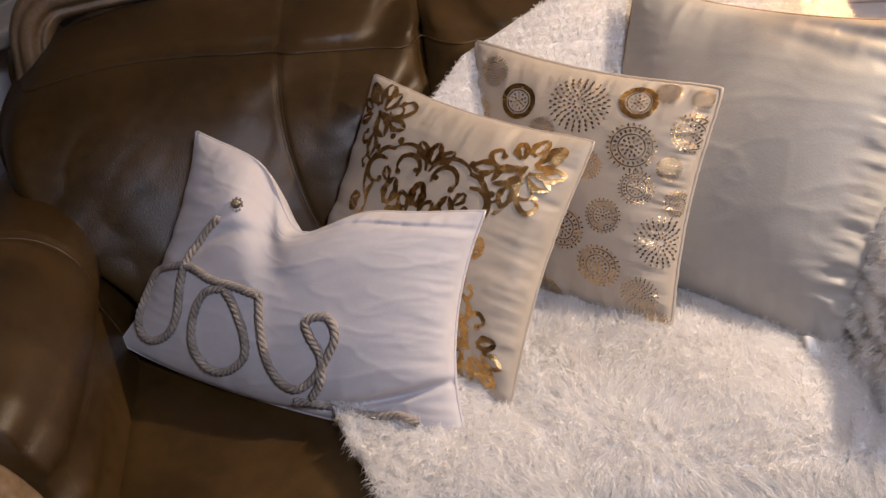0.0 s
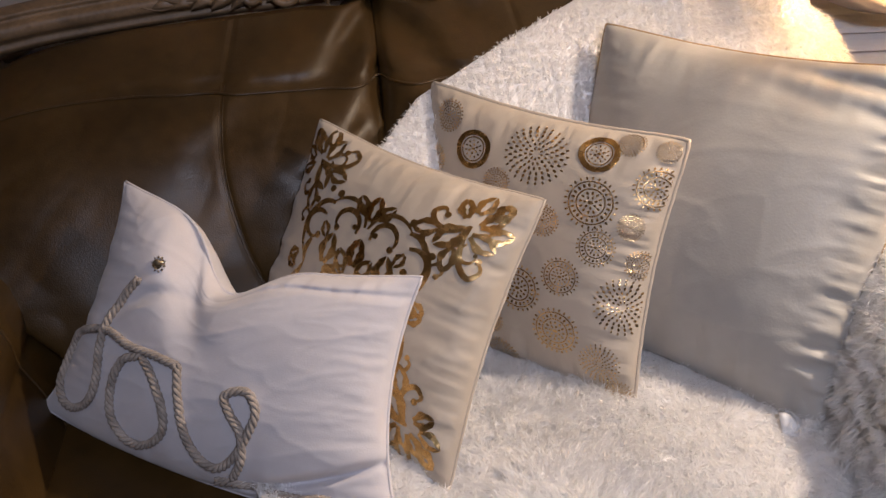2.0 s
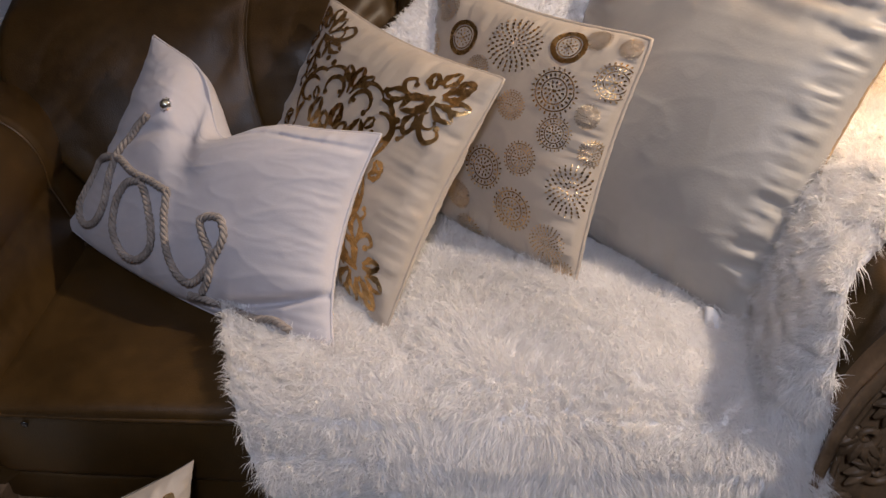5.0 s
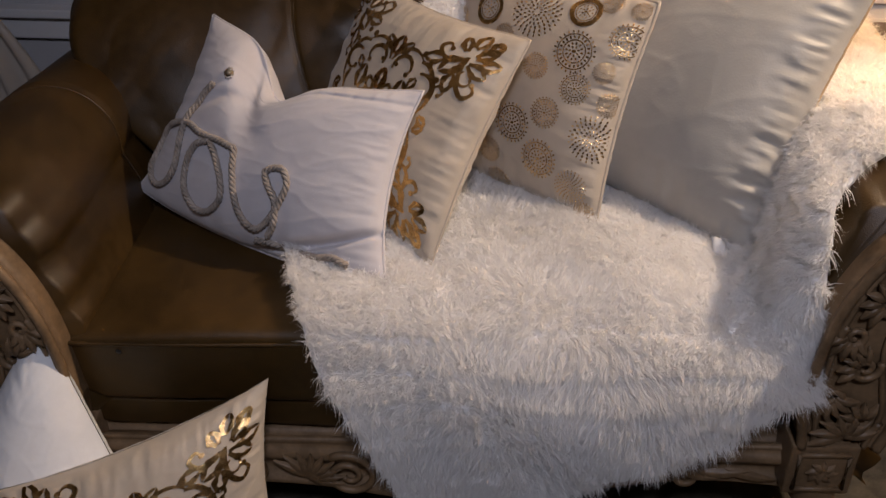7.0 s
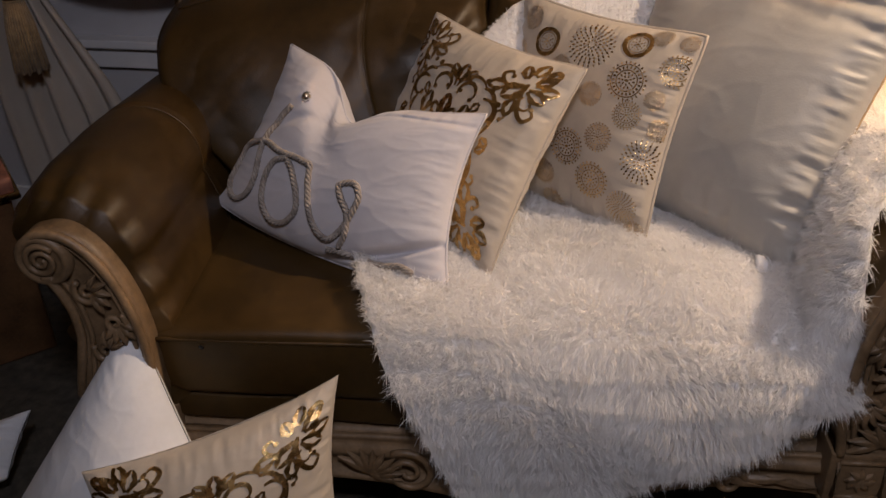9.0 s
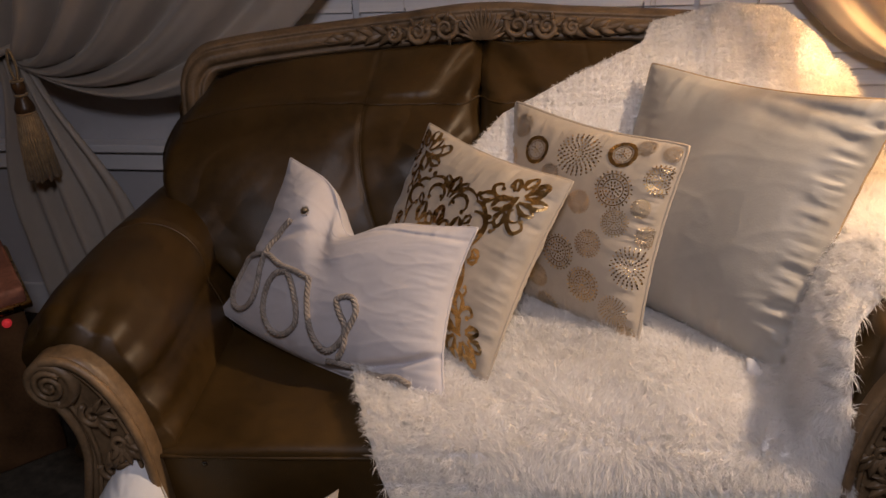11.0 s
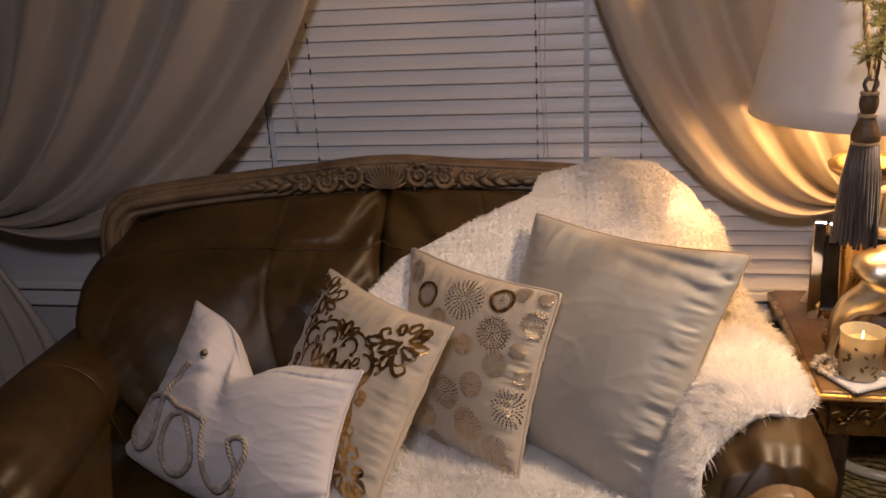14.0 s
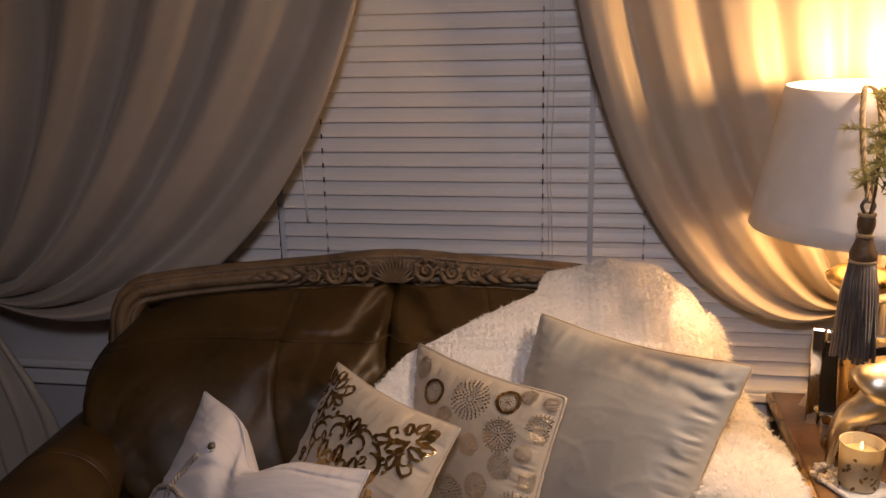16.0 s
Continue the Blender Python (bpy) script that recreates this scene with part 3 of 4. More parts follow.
def mirror(geo, s):
    return [Vector((s * p[0] + ARM_SHIFT, p[1], p[2])) for p in geo[0]], geo[1]


panel, centre = ribbon_panel([(0.700, 0.355), (0.702, 0.43), (0.694, 0.50), (0.689, 0.57), (0.698, 0.64), (0.722, 0.70), (0.752, 0.735), (0.785, 0.738)], [0.125, 0.155, 0.135, 0.115, 0.105, 0.102, 0.098, 0.085], 0.07, -1.085)
volute = lathe([(0.046, 0.0), (0.052, 0.006), (0.052, 0.058), (0.047, 0.064), (0.040, 0.066), (0.036, 0.060), (0.030, 0.059)], 36)
volute = [Vector((0.776 + p[0], -1.030 - p[2], 0.732 + p[1])) for p in volute[0]], volute[1]
orn = []
FR = (0, -1, 0)
orn.append(scroll((0.776, -1.093, 0.732), (1, 0, 0), (0, 0, 1), 0.033, 2.0, 2.4, 0.0065, -1))
for k, (x, z, r, st, tn) in enumerate(((0.725, 0.415, 0.030, 0.0, 1.6), (0.665, 0.47, 0.026, 3.0, 1.5), (0.705, 0.535, 0.026, 0.5, 1.5), (0.675, 0.60, 0.024, 2.2, 1.5), (0.712, 0.665, 0.026, 1.0, 1.6))):
    orn.append(scroll((x, -1.086, z), (1, 0, 0), (0, 0, 1), r, tn, st, 0.007, 1 if k % 2 else -1))
    for b in range(5):
        a = st + 1.2 + b * 0.5
        orn.append(leaf((x + 0.008 * math.cos(a), -1.084, z + 0.008 * math.sin(a)), (x + 0.046 * math.cos(a), -1.087, z + 0.05 * math.sin(a)), 0.009, 0.013, FR))
for b in range(7):
    a = math.radians(20 + 30 * b)
    orn.append(leaf((0.702, -1.085, 0.385), (0.702 + 0.06 * math.cos(a), -1.088, 0.385 + 0.055 * math.sin(a)), 0.011, 0.014, FR))
for s in (-1, 1):
    front = part("arm_front_panel", mirror(panel, s), WOOD, sofa, "carved scrolling wood arm front")
    part("volute", mirror(volute, s), WOOD, front, "round carved scroll end")
    for g in orn:
        part("carved_leaf" if len(g[1]) < 60 else "carved_scroll", mirror(g, s), WOOD, front)
    B = s * 0.68 + ARM_SHIFT
    blk = thing("corner_block", "", "")
    blk.parent = sofa
    part("block", box(B - 0.058, B + 0.058, -1.092, -0.99, 0.245, 0.362, 0.006), WOOD, blk, smooth=False)
    part("block_frame", join(*[tube(q, 0.005, 6) for q in ([(B + a, -1.094, 0.303 + b) for a, b in ((-0.042, -0.042), (0.042, -0.042))], [(B + a, -1.094, 0.303 + b) for a, b in ((-0.042, 0.042), (0.042, 0.042))], [(B - 0.042, -1.094, 0.261), (B - 0.042, -1.094, 0.345)], [(B + 0.042, -1.094, 0.261), (B + 0.042, -1.094, 0.345)])]), WOOD, blk)
    part("rosette", join(*[leaf((B, -1.093, 0.303), (B + 0.028 * math.cos(a), -1.094, 0.303 + 0.028 * math.sin(a)), 0.009, 0.009, FR, 6) for a in np.linspace(0, 2 * math.pi, 9)[:-1]]), WOOD, blk)
    part("front_leg", tube(smooth_line([(B, -1.04, 0.25), (B + s * 0.02, -1.07, 0.18), (B + s * 0.025, -1.08, 0.10), (B + s * 0.01, -1.06, 0.05), (B + s * 0.015, -1.08, 0.0)], 24), lambda t: 0.05 - 0.022 * math.sin(math.pi * min(1, t * 1.15)), 12), WOOD, sofa, "short carved cabriole leg")
    part("rear_leg", tube([(s * 0.74, -0.08, 0.25), (s * 0.75, -0.02, 0.0)], 0.03, 10), WOOD, sofa)


def apron(i, j):
    u = -0.70 + 1.40 * i
    low = 0.225 - 0.055 * math.exp(-(u / 0.30) ** 2) + 0.018 * abs(math.sin(u * 9))
    top = 0.322
    v = -1.052 + 0.010 * math.cos(j * 9)
    z = top + (low - top) * j
    return Vector((u, v - 0.012 * math.exp(-((j - 0.06) / 0.05) ** 2), z))


rail = part("apron_rail", shell(grid(apron, 140, 20), -0.04), WOOD, sofa, "carved wood front rail")
orn = []
for s in (-1, 1):
    for k in range(9):
        a = math.radians(200 - 20 * k)
        orn.append(leaf((s * 0.20, -1.063, 0.235), (s * (0.20 + 0.075 * math.cos(a)), -1.066, 0.24 + 0.06 * math.sin(a)), 0.011, 0.012, FR))
    orn.append(scroll((s * 0.12, -1.066, 0.24), (s, 0, 0), (0, 0, 1), 0.055, 1.8, 1.0, 0.008))
    orn.append(scroll((s * 0.31, -1.066, 0.25), (s, 0, 0), (0, 0, 1), 0.035, 1.6, 2.0, 0.007))
    orn.append(scroll((s * 0.50, -1.066, 0.255), (s, 0, 0), (0, 0, 1), 0.03, 1.5, 0.3, 0.007))
    for k in range(6):
        orn.append(leaf((s * (0.34 + 0.045 * k), -1.064, 0.265 + 0.01 * (k % 2)), (s * (0.41 + 0.05 * k), -1.066, 0.275 - 0.022 * (k % 2)), 0.012, 0.011, FR))
for k in range(7):
    a = math.radians(200 + 140 * k / 6)
    orn.append(leaf((0, -1.064, 0.26), (0.06 * math.cos(a), -1.067, 0.26 + 0.08 * math.sin(a)), 0.011, 0.012, FR))
for g in orn:
    part("carved_leaf" if len(g[1]) < 60 else "carved_scroll", g, WOOD, rail)


# ---- cushions ----
class Pillow:
    """A stuffed cushion over four corners; p(s, t, side) is its surface, s to the right and t up, both -1..1."""

    def __init__(self, tl, tr, br, bl, thick, seed, dent=(), pinch=0.11, wrinkle=1.0, sag=(), belly=0.0, fine=0.7, blunt=0.0, gather=None, crease=0.0, lean=0.6):
        self.c = [Vector(q) for q in (tl, tr, br, bl)]
        self.fine, self.blunt, self.gather, self.crease, self.lean = fine, blunt, gather or {}, crease, lean
        tl, tr, br, bl = self.c
        self.n = ((tr - bl).cross(tl - br)).normalized()
        if self.n.y > 0:
            self.n = -self.n
        self.thick, self.seed, self.dent, self.pinch, self.wr, self.sag, self.belly = thick, seed, dent, pinch, wrinkle, sag, belly

    def flat(self, s, t):
        tl, tr, br, bl = self.c
        a, b = (s + 1) / 2, (t + 1) / 2
        p = (bl.lerp(br, a)).lerp(tl.lerp(tr, a), b)
        p = p + (bl - tl).normalized() * (self.belly * (1 - s * s) * (1 - b) ** 2)
        for s0, w, amp in self.sag:
            p = p + (bl - tl).normalized() * (amp * math.exp(-((s - s0) / w) ** 2) * b ** 2.5)
        return p

    def p(self, s, t, side=1):
        k = self.pinch
        s2 = s * (1 - k * (1 - t * t) * abs(s) ** 3)
        t2 = t * (1 - k * (1 - s * s) * abs(t) ** 3)
        r = 1 - self.blunt * (s * t) ** 8
        big, small = max(abs(s), abs(t), 1e-6), min(abs(s), abs(t))
        edge = ("t" if t > 0 else "b") if abs(t) > abs(s) else ("r" if s > 0 else "l")
        run = s if edge in "tb" else t
        pull = self.gather.get(edge, 0.0) * (1 - sstep(0.82, 1.0, small / big))
        ridge = 1 - 3.2 * abs(rnd_noise((run * 8.5 + 0.5 * rnd_noise((run * 3, big * 3, 2)), big * 1.2, self.seed + 20)))
        ridge += 0.5 * (1 - 3.2 * abs(rnd_noise((run * 19, big * 1.8, self.seed + 30))))
        tuck = 1 - 0.06 * pull * max(-1.0, ridge) * sstep(0.85, 1.0, big)
        s2, t2 = (s2, t2 * tuck) if edge in "tb" else (s2 * tuck, t2)
        s2, t2 = s2 * r, t2 * r
        h = max(0.0, (1 - abs(s) ** 3)) ** 0.6 * max(0.0, (1 - abs(t) ** 3)) ** 0.6
        h = h * (0.78 + 0.22 * (1 - s * s) * (1 - t * t))
        e = max(abs(s), abs(t))
        along, across = (s, t) if abs(t) > abs(s) else (t, s)
        pucker = rnd_noise((along * 7.5 + 3 * self.seed, 1.3 * across, self.seed)) + 0.6 * rnd_noise((along * 17, 1.6 * across, self.seed + 4)) * self.fine
        h += self.wr * 0.10 * pucker * sstep(0.45, 0.9, e) * (1 - sstep(0.95, 1.0, e))
        h += pull * 0.8 * ridge * sstep(0.66, 0.90, e) * (1 - sstep(0.94, 1.0, e))
        if self.crease:
            x, y = s + t * self.lean, t - s * self.lean
            line = 1 - 3 * abs(rnd_noise((x * 1.1, y * 3.2, self.seed + 40)))
            line2 = 1 - 3 * abs(rnd_noise((x * 3.4 + 1.5 * y, y * 4.5 - x, self.seed + 50)))
            h += self.crease * (0.10 * max(0.0, line) ** 3 + 0.05 * max(0.0, line2) ** 3) * (1 - sstep(0.85, 1.0, e))
        q = rnd_noise((s * 1.6, t * 1.6, self.seed)) * 0.09 + rnd_noise((s * 4, t * 3, self.seed + 9)) * 0.035
        h += self.wr * q * (1 - sstep(0.8, 1.0, e))
        for ds, dt, r1, r2, ang, dep in self.dent:
            x, y = s - ds, t - dt
            ca, sa = math.cos(ang), math.sin(ang)
            x, y = x * ca + y * sa, -x * sa + y * ca
            h -= dep * math.exp(-(x / r1) ** 2 - (y / r2) ** 2) * (1 if side > 0 else 0)
        return self.flat(s2, t2) + self.n * (side * self.thick * 0.5 * max(h, 0.0 if e < 1 else 0) + side * 0.0015)

    def geo(self, n=132):
        def f(side):
            return grid(lambda i, j: self.p(2 * i - 1, 2 * j - 1, side), n, n)
        a, b = f(1), f(-1)
        return join(a, (b[0], [q[::-1] for q in b[1]]))

    def edge(self, k=160):
        out = []
        for i in range(k):
            x = 4 * i / k
            q = x - int(x)
            s, t = ((-1 + 2 * q, 1), (1, 1 - 2 * q), (1 - 2 * q, -1), (-1, -1 + 2 * q))[int(x)]
            out.append((self.p(s, t, 1) + self.p(s, t, -1)) / 2)
        return out + [out[0]]


def pillow_thing(pl, label, material, group="cushions on the sofa", piping=None, rad=0.004):
    root = thing("throw_pillow", label, "pillow", group=group)
    part("cover", pl.geo(), material, root)
    if piping:
        part("piping", tube(pl.edge(), rad, 6), piping, root)
    return root


WORD = Pillow((-0.378, 1.437, 0.915), (0.105, 1.192, 0.875), (0.059, 0.995, 0.585), (-0.535, 1.262, 0.600), 0.16, 1.0, wrinkle=0.35, belly=0.055, sag=((-0.07, 0.27, 0.10), (0.40, 0.45, 0.03)),
              dent=((-0.30, 0.78, 0.14, 0.50, 0.35, 0.42), (-0.42, 0.30, 0.05, 0.30, -0.75, 0.14), (0.62, -0.70, 0.42, 0.035, 0.50, 0.30), (0.60, -0.80, 0.45, 0.10, 0.45, 0.14), (0.55, 0.80, 0.5, 0.03, 0.05, 0.07)), crease=0.16, gather={"t": 0.025, "r": 0.012})
DAM = Pillow((-0.070, 1.553, 0.965), (0.288, 1.281, 0.938), (0.129, 1.045, 0.590), (-0.245, 1.39, 0.575), 0.14, 4.0, pinch=0.085, wrinkle=0.75, blunt=0.02, gather={"t": 0.03, "r": 0.03, "b": 0.05}, crease=0.14)
MAN = Pillow((0.120, 1.645, 0.988), (0.512, 1.362, 0.985), (0.420, 1.195, 0.600), (0.06, 1.48, 0.568), 0.14, 8.0, pinch=0.08, wrinkle=0.7, blunt=0.025, gather={"t": 0.035, "r": 0.045, "b": 0.04}, crease=0.10, lean=-0.4)
BIG = Pillow((0.430, 1.700, 1.062), (0.900, 1.366, 1.078), (0.700, 1.135, 0.575), (0.28, 1.48, 0.59), 0.20, 12.0, wrinkle=0.45, fine=0.8, pinch=0.085, blunt=0.02, gather={"r": 0.085, "t": 0.015, "b": 0.02}, crease=0.10, lean=0.25, dent=((0.62, 0.84, 0.40, 0.045, -0.12, 0.14), (0.75, 0.66, 0.22, 0.04, -0.2, 0.08), (0.35, 0.70, 0.3, 0.05, -0.25, 0.05)))
word_pillow = pillow_thing(WORD, "white linen cushion with a rope-lettered word and a small stud", LINEN, piping=LINEN, rad=0.0028)
damask_pillow = pillow_thing(DAM, "champagne satin cushion with gold foil damask print", CHAMPAGNE, piping=CHAMPAGNE, rad=0.0025)
mandala_pillow = pillow_thing(MAN, "champagne satin cushion printed with gold foil medallions", CHAMPAGNE, piping=CHAMPAGNE)
big_pillow = pillow_thing(BIG, "large ivory satin cushion with corded edge", IVORY, piping=TASSEL, rad=0.0027)
FLOORD = Pillow((-0.545, 0.62, 0.385), (-0.118, 0.830, 0.495), (-0.085, 0.70, 0.10), (-0.50, 0.47, 0.03), 0.15, 15.0, wrinkle=0.45, gather={"t": 0.03, "r": 0.03}, crease=0.15)
FLOORW = Pillow((-0.510, 0.825, 0.595), (-0.31, 0.68, 0.22), (-0.55, 0.50, 0.03), (-0.77, 0.66, 0.20), 0.17, 18.0, wrinkle=0.25, crease=0.1, pinch=0.02)
floor_damask = pillow_thing(FLOORD, "champagne damask cushion leaning on the floor before the sofa", CHAMPAGNE, "cushions on the floor")
SPARE = Pillow((-0.96, 0.98, 0.16), (-0.95, 0.84, 0.08), (-1.10, 0.70, 0.05), (-1.20, 0.88, 0.09), 0.10, 22.0, crease=0.15, pinch=0.05)
pillow_thing(SPARE, "pale greenish white cushion lying on the floor by the sofa leg", COTTON, "cushions on the floor")
floor_white = pillow_thing(FLOORW, "plain white cotton cushion standing on the floor", COTTON, "cushions on the floor")


# ---- fur throw ----
PROFILE = [(-1.095, 0.10), (-1.105, 0.28), (-1.108, 0.42), (-1.085, 0.525), (-1.01, 0.590), (-0.80, 0.606), (-0.56, 0.598), (-0.515, 0.62), (-0.50, 0.74), (-0.415, 0.865), (-0.295, 0.985), (-0.205, 1.06), (-0.12, 1.114), (-0.05, 1.15), (0.025, 1.12), (0.045, 0.92)]
PL = [0.0]
for (a, b), (c, d) in zip(PROFILE, PROFILE[1:]):
    PL.append(PL[-1] + math.hypot(c - a, d - b))


def throw_base(s, u):
    v, z = (sum(lerp_list(PL, [p[k] for p in PROFILE], s + d) for d in (-0.05, -0.025, 0, 0.025, 0.05)) / 5 if s > 0.05 else lerp_list(PL, [p[k] for p in PROFILE], s) for k in (0, 1))
    if s > PL[8]:
        k = sstep(PL[8], PL[12], s)
        v -= 0.11 * (abs(u) / 0.84) ** 2.5 * k
        z += k * (lerp_list([0.0, 0.3, 0.42, 0.5, 0.6, 0.72, 0.8, 0.86, 0.95], [1.105, 1.108, 1.112, 1.128, 1.152, 1.14, 1.075, 0.985, 0.90], u) - 1.15)
    # up and over the arm
    q = (v + 1.03) / 0.80
    if -0.06 < q < 0.9 and s < PL[9]:
        cu, cv, cz = arm_path(min(1, max(0, q)))
        R = 0.148
        x = u - cu - ARM_SHIFT
        top = cz + math.sqrt(max(0.0, R * R - x * x)) if abs(x) < R else (cz if x > 0 else 0)
        if x <= -R * 0.8:
            top = 0.572 + (cz + 0.096 - 0.572) * sstep(-R * 0.8 - 0.09, -R * 0.8, x)
        g = sstep(-0.05, 0.03, q) * (1 - sstep(PL[7], PL[9], s))
        z = max(z, top * g + z * (1 - g))
    return Vector((u, v, z))


S_TOP = PL[-1]


def throw_left(s):
    return lerp_list([0, 0.065, 0.16, 0.30, PL[3], PL[4], PL[5], PL[6], PL[8], PL[9], PL[10], PL[11], PL[12], S_TOP], [0.035, 0.015, -0.030, -0.085, -0.150, -0.185, -0.255, -0.285, -0.20, -0.06, 0.06, 0.24, 0.40, 0.50], s)


def throw_right(s):
    return lerp_list([0, PL[2], PL[3], PL[4], PL[4] + 0.055, PL[4] + 0.08, PL[4] + 0.12, PL[5], PL[6], PL[8], PL[9], PL[10], PL[12], S_TOP], [0.66, 0.67, 0.68, 0.665, 0.71, 0.78, 0.885, 0.92, 0.935, 0.945, 0.94, 0.90, 0.875, 0.84], s)


def throw_point(i, j):
    """i: 0 hem .. 1 behind the crest, j: 0 left .. 1 right."""
    hem = lerp_list([0, 0.10, 0.36, 0.6, 0.8, 1.0], [0.090, 0.086, 0.128, 0.205, 0.278, 0.385], j)
    s = hem + (S_TOP - hem) * i
    u = throw_left(s) + (throw_right(s) - throw_left(s)) * j
    p = throw_base(s, u)
    b = 0.014 * rnd_noise((u * 5, s * 5, 1.0)) + 0.009 * rnd_noise((u * 13, s * 13, 2.0)) + 0.006 * rnd_noise((u * 30, s * 30, 3.0))
    if s > PL[7]:
        p.y -= 0.016 * sstep(PL[7], PL[9], s)
        b = 0.35 * abs(b) + 0.004
        p.y -= 0.007 * math.sin(u * 60 + 2 * rnd_noise((u * 3, s * 3, 4))) * sstep(PL[9], PL[12], s) * sstep(0.45, 0.60, u)
    if s < PL[3]:
        b += 0.012 * math.sin(u * 16 + 1.0) * (1 - s / PL[3])
    k = sstep(PL[2], PL[4], s)
    p.y -= abs(b) * (1 - k)
    p.z += b * k
    return p


throw = thing("fur_throw", "shaggy white faux fur throw draped over the sofa", "throw blanket", SOFA)
sheet = grid(throw_point, 150, 100)
sheet = (sheet[0], [q[::-1] for q in sheet[1]])
part("backing", shell(sheet, 0.012), FURBASE, throw)


def fur(geo, count, length, seed):
    rng = np.random.default_rng(seed)
    v = np.array([tuple(p) for p in geo[0]])
    f = np.array(geo[1])
    a, b, c, d = (v[f[:, k]] for k in range(4))
    nrm = np.cross(c - a, d - b)
    area = np.linalg.norm(nrm, axis=1) / 2
    nrm = nrm / (2 * area[:, None] + 1e-12)
    pick = rng.choice(len(f), count, p=area / area.sum())
    x, y = rng.random((2, count, 1))
    base = (a[pick] * (1 - x) + b[pick] * x) * (1 - y) + (d[pick] * (1 - x) + c[pick] * x) * y
    n = nrm[pick]
    flow = np.sin(base * 1.3 @ np.array([[17.0, 5.0, 9.0], [6.0, 19.0, 4.0], [11.0, 3.0, 15.0]]) + np.array([0.3, 1.7, 4.0]))
    dirn = n * (0.42 + 0.35 * rng.random((count, 1))) + 0.55 * flow * (0.5 + 0.5 * rng.random((count, 1))) + rng.normal(0, 0.22, (count, 3)) + np.array([0.0, -0.10, -0.25])
    cell = 0.017
    key = np.floor(base / cell)
    jit = np.sin(key @ np.array([[12.9, 78.2, 37.7], [39.3, 11.1, 93.9], [73.1, 52.2, 21.3]])) * 0.5
    mid_cell = (key + 0.5 + 0.5 * jit) * cell
    pull = (mid_cell - base) / cell
    pull -= n * (pull * n).sum(1, keepdims=True)
    dirn += 0.60 * pull + 0.30 * jit
    dirn -= n * np.minimum(0, (dirn * n).sum(1, keepdims=True) - 0.12)
    dirn /= np.linalg.norm(dirn, axis=1)[:, None]
    back_side = (base[:, 1:2] > -0.47) & (base[:, 2:3] > 0.62) & (base[:, 0:1] < 0.84)
    ln = length * (0.55 + 0.75 * rng.random((count, 1))) * np.where(back_side, 0.38, 1.0)
    side = np.cross(dirn, rng.normal(0, 1, (count, 3)))
    side /= np.linalg.norm(side, axis=1)[:, None]
    wd = 0.00062
    mid_p = base + dirn * ln * 0.55 + n * ln * 0.06
    tip = base + dirn * ln + np.array([0, 0, -1.0]) * ln * 0.22
    verts = np.stack([base - side * wd, base + side * wd, mid_p + side * wd * 0.8, mid_p - side * wd * 0.8, tip], 1).reshape(-1, 3)
    k = np.arange(count)[:, None] * 5
    me = bpy.data.meshes.new("fur")
    loops = np.concatenate([k + np.array([[0, 1, 2, 3]]), k + np.array([[3, 2, 4]])], 1).reshape(-1)
    me.vertices.add(len(verts))
    me.vertices.foreach_set("co", verts.reshape(-1))
    me.loops.add(len(loops))
    me.loops.foreach_set("vertex_index", loops.astype(np.int32))
    me.polygons.add(count * 2)
    starts = (np.arange(count)[:, None] * 7 + np.array([[0, 4]])).reshape(-1)
    me.polygons.foreach_set("loop_start", starts.astype(np.int32))
    me.polygons.foreach_set("use_smooth", [True] * (count * 2))
    me.update()
    me.materials.append(FUR)
    return me


pile = place(new("fur", fur(sheet, 500000, 0.029, 5)), throw)
tagged(pile, "long white fur fibres", kind="stuff")

# ---- end table ----
TZ = 0.73
table = thing("end_table", "carved end table with gilt apron and brown top", "table", pose(1.07, 1.43, 0))
part("tabletop", box(0, 0.62, 0.0, 0.60, TZ - 0.035, TZ, 0.008), POLISHED, table, "polished brown top")
part("top_edge", tube([(0.0, 0.6, TZ - 0.018), (0.0, 0.0, TZ - 0.018), (0.62, 0.0, TZ - 0.018)], 0.014, 8), BRASS, table, "gilt moulded edge")
part("apron", box(0.03, 0.59, 0.03, 0.57, TZ - 0.125, TZ - 0.035, 0.004), BRASS, table, "gilt carved apron")
for x in (0.06, 0.56):
    for y in (0.06, 0.54):
        part("leg", tube(smooth_line([(x, y, TZ - 0.06), (x, y, 0.5), (x, y, 0.25), (x, y, 0.0)], 20), lambda t: 0.03 - 0.012 * t, 10), DARKWOOD, table)

# ---- lamp ----
lampo = thing("table_lamp", "lit brass table lamp with a white fabric drum shade", "lamp", pose(LAMP.x, LAMP.y, 0))
part("shade", shell(grid(lambda i, j: Vector(((0.262 - 0.062 * j) * math.cos(2 * math.pi * i), (0.262 - 0.062 * j) * math.sin(2 * math.pi * i), 1.300 + 0.325 * j)), 64, 8, closed_u=True), 0.003), SHADE, lampo, "white tapered fabric shade")
part("base", lathe([(0.052, TZ), (0.055, TZ + 0.012), (0.035, TZ + 0.03), (0.022, TZ + 0.07), (0.028, TZ + 0.14), (0.032, TZ + 0.24), (0.024, TZ + 0.34), (0.02, TZ + 0.38), (0.028, TZ + 0.40), (0.075, TZ + 0.435), (0.08, TZ + 0.45), (0.05, TZ + 0.47), (0.015, TZ + 0.48), (0.012, TZ + 0.62)], 28), BRASS, lampo, "turned brass lamp base")

